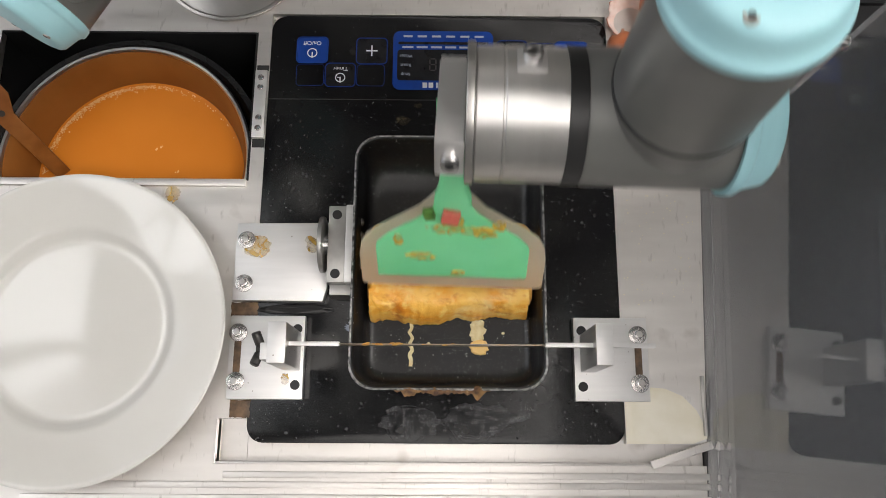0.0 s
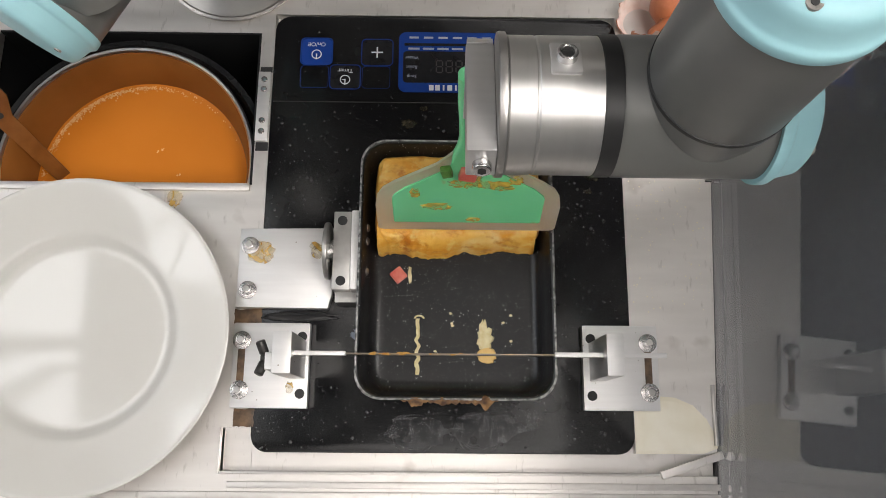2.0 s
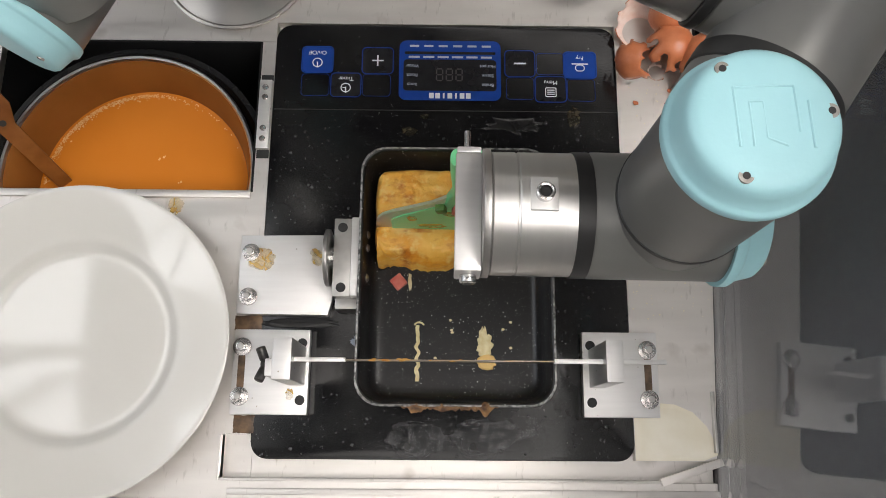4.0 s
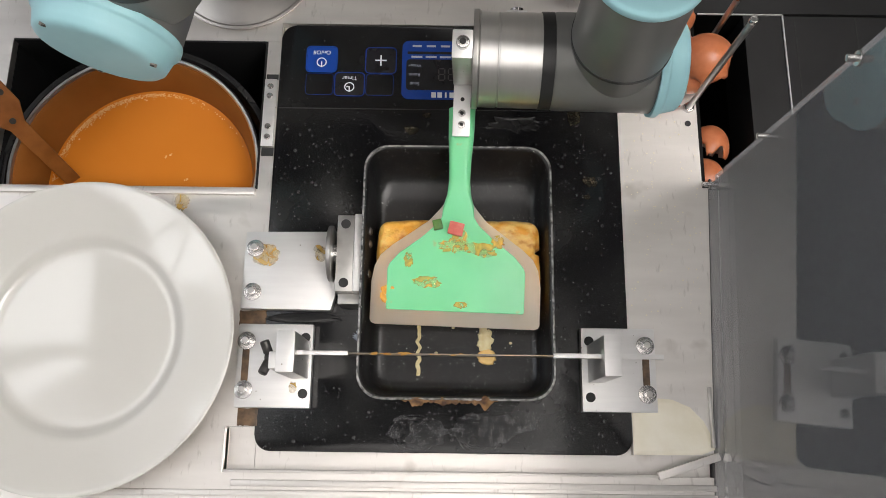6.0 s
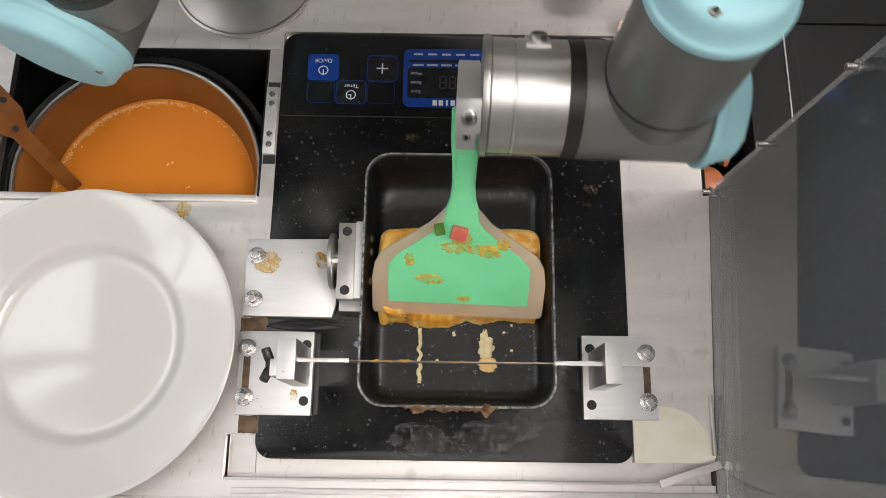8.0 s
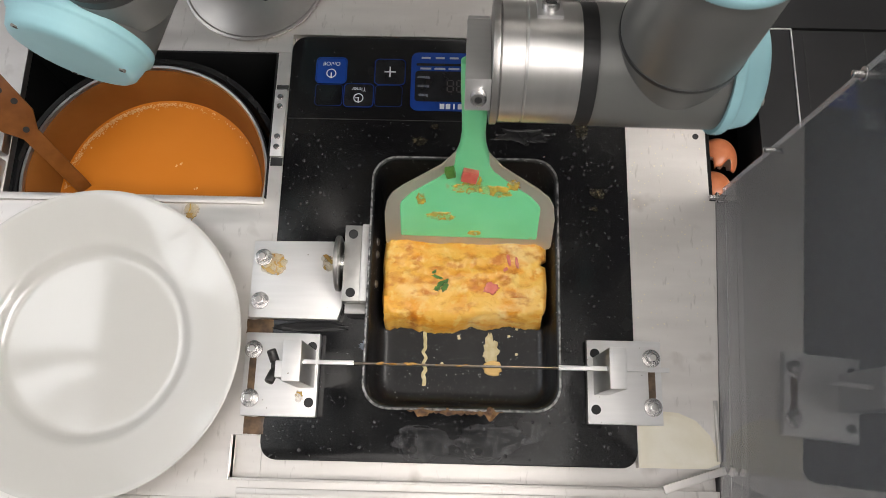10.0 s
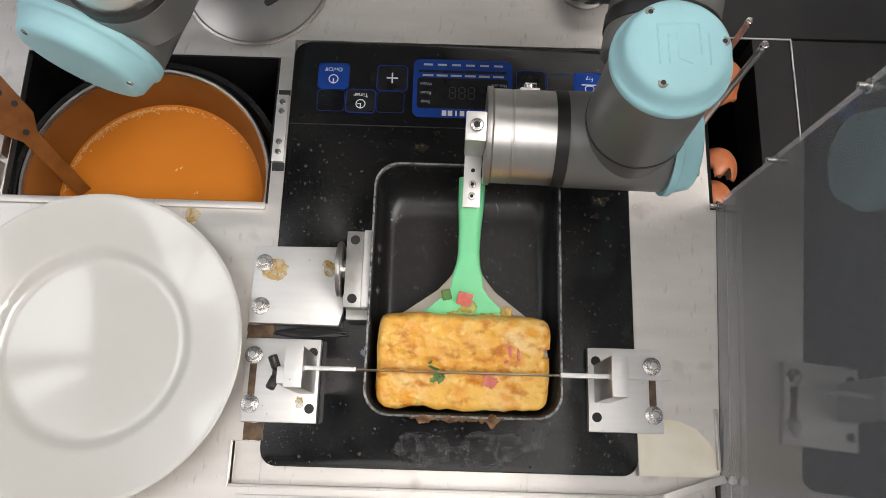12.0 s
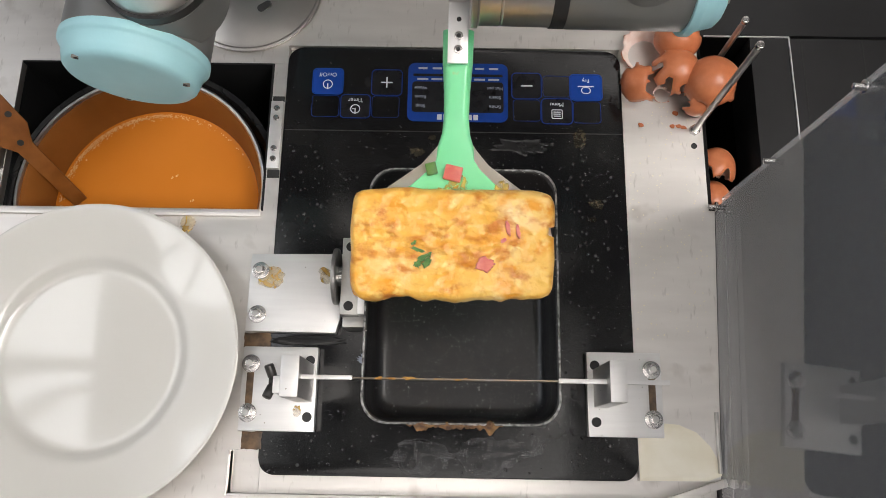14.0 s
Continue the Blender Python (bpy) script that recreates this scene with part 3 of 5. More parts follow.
bm = bmesh.new()
for k in range(1700):
    x, y = rnd.uniform(-0.136, 0.136), rnd.uniform(-0.17, 0.095)
    if -0.06 < x < 0.076 and -0.136 < y < 0.05:
        continue
    r = rnd.choice((0.0003, 0.0003, 0.0004, 0.0005, 0.0008))
    made = bmesh.ops.create_icosphere(bm, subdivisions=1, radius=r, matrix=pose(x, y, 0.0) @ Matrix.Diagonal((1, 1, 0.35, 1)))
for k in range(420):
    x, y = rnd.uniform(-0.136, 0.136), rnd.uniform(-0.172, 0.09)
    if -0.066 < x < 0.082 and -0.142 < y < 0.056 or -0.156 < x < -0.06 and -0.144 < y < 0 or x > 0.1 and -0.146 < y < -0.079:
        continue
    r = rnd.choice((0.0007, 0.0009, 0.0009, 0.0012, 0.0015))
    bmesh.ops.create_icosphere(bm, subdivisions=2, radius=r, matrix=pose(x, y, 0.0, 0, 0, rnd.uniform(0, 360)) @ Matrix.Diagonal((1, rnd.uniform(0.7, 1.2), 0.4, 1)))
DROP = mat("water_drop", (0.010, 0.010, 0.011), (0.03, 0.03, 0.03), 50, 0.03, 0.0, 0, None, None, None, 0.0, 0.8)
tagged(part("moisture", bm, DROP, hob, "small clear water drops"), kind="stuff")

# ---- square pan ----
pan = empty("square_omelette_pan", "black speckled non-stick rectangular omelette pan with burnt crust on its rim", "pan")
PC = (0.0082, -0.0425)


def ring(hx, hy, r, z, far=0.0):
    """A rounded outline of the pan, drawn in by far at its back end."""
    return (rrect(PC[0], PC[1] - far / 2, hx, hy - far / 2, r, 8), z)


part("body", loft([ring(0.0595, 0.086, 0.014, 0.0012, 0.012), ring(0.0645, 0.090, 0.018, 0.006, 0.009), ring(0.0690, 0.0940, 0.019, 0.0300, 0.002), ring(0.0700, 0.0945, 0.019, 0.0345), ring(0.0706, 0.0951, 0.019, 0.0358), ring(0.0698, 0.0943, 0.0185, 0.0364),
                   ring(0.0684, 0.0929, 0.0175, 0.0360), ring(0.0674, 0.0919, 0.017, 0.0335), ring(0.0655, 0.0905, 0.0165, 0.0220, 0.004), ring(0.0638, 0.0893, 0.016, 0.0130, 0.008), ring(0.0626, 0.0880, 0.0155, 0.0092, 0.0115),
                   ring(0.0605, 0.0860, 0.0145, 0.0066, 0.0155), ring(0.0580, 0.0835, 0.013, 0.0053, 0.0195), ring(0.0555, 0.081, 0.012, 0.0048, 0.0225)]), PAN, pan, "", 60)
part("rim_wear", loft([ring(0.0708, 0.0953, 0.019, 0.0352), ring(0.0709, 0.0954, 0.019, 0.0362), ring(0.0702, 0.0947, 0.0187, 0.0367), ring(0.0694, 0.0939, 0.0183, 0.0366)], (False, False)), mat("worn_rim", (0.05, 0.05, 0.05), (0.45, 0.44, 0.43), 300, 0.35, 0.5), pan, "worn speckled rim")
for y in (-0.012, -0.022, -0.045):
    part("rivet", lathe([(0.003, 0), (0.003, 0.0006), (0.0018, 0.0016), (0, 0.002)], 16, False, pose(-0.0575, y, 0.022, 0, 83, 0)), ALU_DARK, pan)
bm = bmesh.new()
loops = []
for k in range(90):
    u = k / 89
    x = -0.030 + 0.070 * u
    w = 0.0007 + 0.0030 * abs(noise.noise((u * 13, 1.3, 0))) + 0.0013 * (math.exp(-((u - 0.17) / 0.05) ** 2) + math.exp(-((u - 0.83) / 0.05) ** 2))
    w *= min(1, 8 * u + 0.1, 8 * (1 - u) + 0.1)
    yc = -0.1374 + 0.0008 * noise.noise((u * 14, 4, 0)) - 0.6 * w
    loops.append([bm.verts.new((x, yc + 1.5 * w * math.cos(a) + 0.0006 * noise.noise((u * 40, a, 2)), 0.0352 + 0.8 * w * math.sin(a) + 0.0006 * noise.noise((u * 40, a, 5)))) for a in [2 * math.pi * i / 10 for i in range(10)]])
for a, b in zip(loops, loops[1:]):
    for i in range(10):
        bm.faces.new((a[i], a[(i + 1) % 10], b[(i + 1) % 10], b[i]))
part("burnt_crust", bm, CRUST, pan, "burnt brown egg crust on the rim")
FZ = 0.0052
SCRAPS = []
left_side = [(-0.0195 + 0.0020 * noise.noise((k * 0.35, 1, 2)) - 0.0013 - 0.0008 * noise.noise((k, 5, 1)), -0.077 - 0.0016 * k) for k in range(27)]
right_side = [(-0.0195 + 0.0020 * noise.noise((k * 0.35, 1, 2)) + 0.0013 + 0.0008 * noise.noise((k, 9, 1)), -0.077 - 0.0016 * k) for k in range(27)]
SCRAPS.append(finish("egg_streak", patch(left_side + right_side[::-1], FZ, 0.0007), EGG_SCRAP))
tagged(SCRAPS[-1], "pale dried egg streak on the pan floor", "food scrap")
hook = [(-0.0185 + 0.0042 * math.cos(radians(a)), -0.0775 + 0.0034 * math.sin(radians(a))) for a in range(10, 171, 16)]
hook += [(-0.0185 + 0.0030 * math.cos(radians(a)), -0.0775 + 0.0020 * math.sin(radians(a))) for a in range(170, 9, -16)]
SCRAPS.append(tagged(finish("egg_streak", patch(hook, FZ, 0.0006), EGG_SCRAP), "pale curled egg thread on the pan floor", "food scrap"))
SCRAPS.append(finish("egg_spill", patch(blob(0.0303, -0.0925, 0.0055, 0.0130, 3.4, 60, 0.42), FZ, 0.0011), EGG_SCRAP))
tagged(SCRAPS[-1], "pale yellow cooked egg spill on the pan floor", "food scrap")
SCRAPS.append(finish("egg_spill", patch(blob(0.0320, -0.104, 0.0072, 0.0062, 5, 40, 0.2), FZ, 0.0013), mat("egg_yolk_scrap", (0.74, 0.48, 0.16), (0.78, 0.55, 0.22), 90, 0.4)))
tagged(SCRAPS[-1], "yellow cooked egg spill on the pan floor", "food scrap")
for k in range(9):
    x, y = rnd.uniform(-0.03, 0.05), rnd.uniform(-0.105, -0.070)
    SCRAPS.append(finish("egg_crumb", patch(blob(x, y, 0.0012, 0.0010, k + 20, 14, 0.4), FZ, 0.0006), EGG_SCRAP))
    tagged(SCRAPS[-1], "tiny pale egg crumb on the pan floor", "food scrap", "egg crumbs in the pan")

# ---- pan clamps ----
def bolt(parent, x, y, z):
    b = part("bolt", rod((x, y, z + 0.0016), (x, y, z + 0.0068), 0.0042, 6, 0.0006), BOLT, parent)
    part("washer", rod((x, y, z), (x, y, z + 0.0016), 0.0068, 28, 0.0004), BOLT, b)
    part("socket", rod((x, y, z + 0.0062), (x, y, z + 0.0071), 0.0024, 20, 0.0003), ALU_DARK, b)


def screw_hole(parent, x, y, z, r=0.0036):
    part("screw_hole", rod((x, y, z - 0.004), (x, y, z + 0.0004), r, 20), HOLE, parent)


clamp = empty("side_clamp", "brushed aluminium plate clamp gripping the side of the pan, egg stained", "clamp")
part("base_plate", prism([(-0.1555, -0.0700), (-0.1550, -0.0095), (-0.0840, -0.0085), (-0.0840, -0.0600), (-0.0870, -0.0705)], 0.0, 0.008, 0.0006), ALU, clamp)
bolt(clamp, -0.1470, -0.0230, 0.008)
bolt(clamp, -0.1470, -0.0570, 0.008)
part("jaw", box(-0.0815, -0.0685, -0.0600, -0.0015, 0.004, 0.030, 0.0008), ALU_DARK, clamp, "dull steel jaw")
part("jaw_face", box(-0.0684, -0.0622, -0.0600, -0.0010, 0.008, 0.032, 0.0008), ALU, clamp)
part("jaw_foot", box(-0.0800, -0.0630, -0.0680, -0.0600, 0.001, 0.022, 0.0008), ALU_DARK, clamp)
for y in (-0.0085, -0.0535):
    screw_hole(clamp, -0.0752, y, 0.030)
part("knob", rod((-0.0876, -0.030, 0.0230), (-0.0842, -0.030, 0.0230), 0.0212, 40, 0.0008), ALU_DARK, clamp, "thin round steel knob")
part("knob_hub", rod((-0.0842, -0.030, 0.0230), (-0.0812, -0.030, 0.0230), 0.008, 24), BOLT, clamp)
for nm, x, y, hx, hy, s in (("grease_stain", -0.1385, -0.028, 0.010, 0.009, 1), ("grease_stain", -0.0960, -0.027, 0.005, 0.006, 2), ("grease_stain", -0.0985, -0.0225, 0.004, 0.003, 3)):
    part(nm, patch(blob(x, y, hx, hy, s + 0.37, 40, 0.2), 0.0081, 0.0003), EGG_STAIN, clamp, "orange egg stain")

for sx, nm in ((-1, "wing_nut"), (1, "")):
    c = empty("blade_clamp", "aluminium base plate and block holding the blade" + (" by a wing nut" if nm else ""), "clamp", None, "blade clamps")
    xo, xi = (-0.155, -0.099) if sx < 0 else (0.158, 0.1025)
    x0, x1 = min(xo, xi), max(xo, xi)
    part("base_plate", box(x0, x1, -0.1435, -0.0815, 0.0002, 0.008, 0.0007), ALU, c)
    bx = -0.1485 if sx < 0 else 0.1505
    bolt(c, bx, -0.0945, 0.008)
    bolt(c, bx, -0.1305, 0.008)
    part("slot", prism(rrect(bx, -0.1125, 0.0026, 0.013, 0.0025), 0.006, 0.0083), RUST, c, "greasy brown slot")
    hx = -0.1045 if sx < 0 else 0.1085
    screw_hole(c, hx, -0.0915, 0.008)
    screw_hole(c, hx, -0.1330, 0.008)
    b0, b1 = (-0.1135, -0.1010) if sx < 0 else (0.1070, 0.1185)
    part("upright_block", box(b0, b1, -0.1225, -0.0945, 0.008, 0.068, 0.0009), ALU, c)
    if sx < 0:
        part("grip_block", box(-0.1185, -0.1132, -0.1200, -0.1085, 0.010, 0.066, 0.0008), ALU, c)
        w = part("wing_nut", rod((-0.1255, -0.1105, 0.044), (-0.1186, -0.1105, 0.044), 0.0042, 18, 0.0006), WING, c, "dark steel wing nut")
        for s in (-1, 1):
            bm = rod((-0.1235, -0.1105 + s * 0.003, 0.044), (-0.1265, -0.1105 + s * 0.0115, 0.047), 0.0034, 16, 0.001)
            part("wing", bm, WING, w)
        part("grease_stain", patch(blob(-0.112, -0.1285, 0.003, 0.004, 6, 30, 0.4), 0.0081, 0.0003), EGG_STAIN, c, "orange egg stain")
blade = empty("scraper_blade", "thin straight steel blade spanning the pan between two clamps", "blade")
part("blade_end", box(-0.1115, -0.0665, -0.1095, -0.1065, 0.0545, 0.0575, 0.0004), ALU, blade)
part("blade_end", box(0.0745, 0.1500, -0.1095, -0.1063, 0.0540, 0.0575, 0.0004), ALU, blade)
part("edge", box(-0.0666, 0.0746, -0.1086, -0.1076, 0.0500, 0.0575, 0.0002), mat("egg_crusted_blade", (0.22, 0.20, 0.18), (0.32, 0.24, 0.14), 90, 0.35, 0.9), blade, "thin egg-crusted edge")

bm = bmesh.new()
for k in range(20):
    x = -0.050 + 0.026 * rnd.random() if k < 17 else rnd.uniform(-0.05, 0.06)
    bmesh.ops.create_icosphere(bm, subdivisions=1, radius=rnd.uniform(0.0005, 0.0012), matrix=pose(x, -0.1081 + rnd.uniform(-0.0006, 0.0006), 0.0573) @ Matrix.Diagonal((rnd.uniform(1.2, 3.0), 0.8, 0.6, 1)))
part("egg_crust", bm, EGG_STAIN_THICK, blade, "orange egg crust on the blade")

# brown grease where the steel edge meets the hob, between and below the clamp plates
for x0, x1, y0, y1, q in ((-0.1575, -0.1370, -0.0812, -0.0702, 1.3), (-0.1535, -0.1385, -0.1565, -0.1438, 2.3)):
    edge = [(x0 + (x1 - x0) * u, y0 + (y1 - y0) * v) for u, v in [(k / 10, 0) for k in range(10)] + [(1, k / 6) for k in range(6)] + [(1 - k / 10, 1) for k in range(10)] + [(0, 1 - k / 6) for k in range(6)]]
    edge = [(x + 0.0009 * noise.noise((x * 400, y * 400, q)), y + 0.0009 * noise.noise((x * 400, y * 400, q + 5))) for x, y in edge]
    tagged(finish("grease_patch", patch(edge, 0.0002, 0.0004), RUST), "brown dried grease patch on the steel", "stain")
tagged(finish("egg_drip", patch(blob(-0.2105, 0.0165, 0.006, 0.007, 7, 30, 0.4), 0.0002, 0.0005), EGG_STAIN), "dried pale egg drip on the steel", "stain")
tagged(finish("cream_spill", patch([(0.1405, -0.1425), (0.1575, -0.1325), (0.171, -0.1335), (0.184, -0.139), (0.1935, -0.149), (0.1990, -0.160), (0.2005, -0.1695), (0.190, -0.1735), (0.165, -0.1738), (0.1405, -0.1738)], 0.0002, 0.0004), CREAM, None, "", 0), "dried cream-coloured spill on the steel", "stain")

# ---- white plate ----
tagged(finish("dinner_plate", lathe([(0, 0.0035), (0.03, 0.0035), (0.064, 0.0035), (0.0670, 0.0037), (0.0690, 0.0044), (0.0710, 0.0060), (0.0745, 0.0092), (0.0765, 0.0106), (0.0790, 0.0114), (0.0815, 0.0120), (0.111, 0.0200), (0.113, 0.0205), (0.1155, 0.0212), (0.1168, 0.0206), (0.1160, 0.0195), (0.079, 0.0090), (0.070, 0.0020), (0.060, 0.0002), (0, 0.0002)], 128, False, pose(-0.2725, -0.0915, 0)), CHINA, None, "", 60),
       "glossy white china dinner plate with a sunken centre", "plate")

# ---- pot with beaten egg ----
pot = empty("egg_pot", "black enamel pot with polished steel rim, half full of beaten egg", "pot", pose(-0.2545, 0.0452, 0))
part("outer_wall", lathe([(0.1125, -0.012), (0.1135, -0.016), (0.1120, -0.16), (0.1085, -0.164), (0.103, -0.16), (0.1035, -0.02), (0.108, -0.012)], 96, True), POT_OUT, pot, "glossy black outer wall")
part("rim", lathe([(0.0985, -0.0065), (0.0995, -0.0045), (0.1015, -0.0042), (0.1030, -0.0062), (0.1025, -0.0090), (0.0990, -0.0092)], 96, True), CHROME, pot, "polished steel rim")
part("inner_wall", lathe([(0.0990, -0.0070), (0.0955, -0.012), (0.0875, -0.045), (0.0835, -0.120), (0, -0.125), (0, -0.130), (0.088, -0.126), (0.0925, -0.045), (0.1000, -0.0085)], 96, True), POT_IN, pot, "steel inside coated with egg")
egg_liquid = tagged(finish("beaten_egg", lathe([(0, -0.0445), (0.083, -0.0445), (0.0878, -0.0435), (0.0870, -0.0465), (0, -0.0480)], 96, False, pose(-0.2545, 0.0452, 0)), LIQUID), "smooth orange beaten egg in the pot", "food")
bm = bmesh.new()
for k in range(900):
    a = radians(rnd.gauss(128, 30))
    r = 0.0862 - abs(rnd.gauss(0, 0.0022))
    bmesh.ops.create_icosphere(bm, subdivisions=1, radius=rnd.uniform(0.0003, 0.0009), matrix=pose(-0.2545 + r * math.cos(a), 0.0452 + r * math.sin(a), -0.0442) @ Matrix.Diagonal((1, 1, 0.6, 1)))
for x, y in ((-0.2435, 0.071), (-0.240, 0.0735), (-0.225, 0.050), (-0.262, 0.030)):
    for k in range(3):
        bmesh.ops.create_icosphere(bm, subdivisions=1, radius=rnd.uniform(0.0006, 0.0012), matrix=pose(x + rnd.uniform(-0.002, 0.002), y + rnd.uniform(-0.001, 0.001), -0.0442) @ Matrix.Diagonal((1, 1, 0.5, 1)))
tagged(finish("egg_foam", bm, FOAM), "pale froth bubbles on the beaten egg", "food", "", "stuff")
ladle = empty("perforated_ladle", "brown egg-coated metal paddle with punched holes leaning into the pot", "ladle")
LP0, LP1 = Vector((-0.3580, 0.0890, 0.0240)), Vector((-0.3210, 0.0475, -0.046))
ax = (LP1 - LP0)
lm = Matrix.Translation(LP0) @ ax.to_track_quat("X", "Z").to_matrix().to_4x4()
Llen = ax.length
bm = prism([(-0.034, -0.016), (-0.034, 0.016), (0.010, 0.0150), (0.024, 0.0066), (Llen, 0.0060), (Llen, -0.0060), (0.024, -0.0066), (0.010, -0.0150)], -0.001, 0.001, 0.0004)
bm.transform(lm)
part("paddle", bm, LADLE, ladle)
for u, v in ((-0.026, -0.001), (-0.017, -0.010), (-0.017, 0.006), (-0.004, -0.008), (-0.004, 0.009), (0.019, 0.0)):
    bm = rod((u, v, -0.0013), (u, v, 0.0013), 0.0026 if u < 0.02 else 0.0032, 16)
    bm.transform(lm)
    part("hole", bm, HOLE, ladle)
holder = empty("ladle_holder", "small steel clamping block beside the pot", "bracket")
part("block", box(-0.395, -0.3665, 0.060, 0.098, -0.02, 0.010, 0.001), ALU_DARK, holder)
part("cap", box(-0.392, -0.3675, 0.030, 0.056, -0.02, 0.008, 0.001), ALU, holder)

# ---- things behind the hob ----
bowl = empty("steel_lid", "round polished steel pot lid standing behind the hob", "lid", pose(-0.178, 0.232, -0.0005))
part("dome", lathe([(0.0615, 0.0005), (0.0630, 0.0015), (0.0630, 0.0030), (0.0610, 0.0036), (0.0595, 0.0028), (0.0570, 0.0034), (0.0450, 0.0075), (0.0220, 0.0105), (0, 0.0112), (0, 0.0090), (0.044, 0.0055), (0.058, 0.0012)], 96, True), LID, bowl)
bm = prism(rrect(0, 0, 0.0065, 0.0032, 0.003), 0.0060, 0.0102)
bm.transform(pose(0.0160, -0.0240, 0, 0, 0, 35))
part("slot", bm, HOLE, bowl, "dark steam slot")
part("knob", lathe([(0, 0.0110), (0.004, 0.0110), (0.004, 0.016), (0.009, 0.019), (0.009, 0.024), (0, 0.026)], 32), POT_OUT, bowl, "black knob")
jar = empty("black_jar", "small round black container behind the hob", "jar", pose(0.108, 0.2375, -0.0005))
part("body", lathe([(0, 0.0005), (0.0235, 0.0005), (0.0245, 0.002), (0.0245, 0.02), (0.022, 0.0215), (0.0215, 0.012), (0, 0.011)], 48), POT_OUT, jar)
part("rim", lathe([(0.0222, 0.0205), (0.0250, 0.0205), (0.0250, 0.0232), (0.0222, 0.0232)], 48, True), HOB_EDGE, jar)

# ---- acrylic guard with bolts, and rods ----
guard = empty("acrylic_guard", "dusty clear acrylic wall mirroring the clamps, with a bolted joint strip", "guard", pose(0.2107, 0.036, 0, 0, 0, -2.9))


def leaning(bm):
    """Lean an upright piece of the wall a little towards the front."""
    for v in bm.verts:
        v.co.y -= 0.035 * v.co.z
    return bm


pane = part("sheet", leaning(box(0.0, 0.004, -0.8, 0.0, 0.0003, 0.46)), ACRYLIC, guard, "dusty clear acrylic sheet", 0)
pane.visible_shadow = False
strip = part("edge_strip", leaning(box(0.0043, 0.0083, -0.008, 0.0085, 0.003, 0.46, 0.0006)), ACRYLIC_EDGE, guard, "clear acrylic joint strip")
strip.visible_shadow = False
for z in (0.004, 0.112, 0.225):
    y = -0.035 * z
    b = part("bolt", rod((-0.0065, y, z), (0.0125, y, z), 0.0020, 16, 0.0003), BOLT, guard)
    if z != 0.112:
        part("nut", rod((0.0085, y, z), (0.0120, y, z), 0.0046, 6, 0.0005), BOLT, b)
        part("washer", rod((-0.0012, y, z), (-0.0001, y, z), 0.0042, 24, 0.0002), BOLT, b)
for k, (x, y, z1) in enumerate(((0.1985, 0.1030, 0.134), (0.2175, 0.1600, 0.072))):
    r = empty("support_rod", "thin steel rod standing upright beside the egg shells", "rod", None, "steel rods")
    part("shaft", rod((x, y, -0.02 if k else 0), (x, y, z1), 0.0024, 16, 0.0004), ALU_DARK, r)
    part("tip", rod((x, y, z1), (x, y, z1 + 0.004), 0.0030, 16, 0.0006), BOLT, r)
    part("nut", rod((x, y, 0), (x, y, 0.004), 0.0046, 6, 0.0005), BOLT, r)
structure("screw_hole", rod((0.1975, 0.0895, -0.002), (0.1975, 0.0895, 0.0005), 0.0025, 16), HOLE, "small drilled hole in the steel")


# ---- broken egg shells ----
def shell(name, x, y, z, r, turn, seed, cut=0.1):
    """A broken half egg shell: a thick bowl with a jagged edge."""
    bm = bmesh.new()
    bmesh.ops.create_icosphere(bm, subdivisions=4, radius=r)
    dead = [v for v in bm.verts if v.co.z / r > cut + 0.42 * noise.noise((v.co.x / r * 2.5 + seed, v.co.y / r * 2.5, seed)) + 0.18 * noise.noise((v.co.x / r * 9, v.co.y / r * 9 + seed, 3))]
    bmesh.ops.delete(bm, geom=dead, context="VERTS")
    for v in bm.verts:
        v.co.z *= 1.25
    bmesh.ops.recalc_face_normals(bm, faces=bm.faces)
    inner = bmesh.ops.solidify(bm, geom=list(bm.faces), thickness=0.0007)
    bm.normal_update()
    for f in bm.faces:
        f.material_index = 1 if f.normal.dot(f.calc_center_median()) < 0 else 0
    me = bpy.data.meshes.new(name)
    bm.to_mesh(me)
    bm.free()
    me.materials.append(SHELL_OUT)
    me.materials.append(SHELL_IN)
    me.shade_smooth()
    ob = new(name, me)
    ob.matrix_world = pose(x, y, z, *turn)
    return tagged(ob, "broken brown egg shell half with pale inside", "egg shell", "egg shells")


shell("egg_shell", 0.1580, 0.1690, 0.0190, 0.0215, (22, -28, 0), 1, -0.05)
shell("egg_shell", 0.1870, 0.1780, 0.0140, 0.0205, (150, 20, 150), 3, -0.30)
shell("egg_shell", 0.1790, 0.1480, 0.0060, 0.0230, (-168, 14, 40), 2, -0.40)
shell("egg_shell", 0.1580, 0.1420, 0.0060, 0.0200, (-150, -25, -20), 4, -0.60)
shell("egg_shell", 0.2105, 0.1360, 0.0150, 0.0235, (160, -14, 75), 5.6, -0.28)
shell("egg_shell", 0.1960, 0.1330, 0.0090, 0.0180, (-120, 40, 10), 6, -0.50)
shell("egg_shell", 0.1960, 0.1580, 0.0290, 0.0180, (18, 30, 60), 7, -0.60)
shell("egg_shell", 0.1740, 0.1340, 0.0060, 0.0085, (20, 10, 30), 10, -0.3)
shell("egg_shell", 0.2190, 0.0740, -0.0220, 0.0180, (115, 45, 0), 8, 0.05)
shell("egg_shell", 0.2170, 0.0480, -0.0320, 0.0180, (120, 25, 0), 9, 0.05)
bm = bmesh.new()
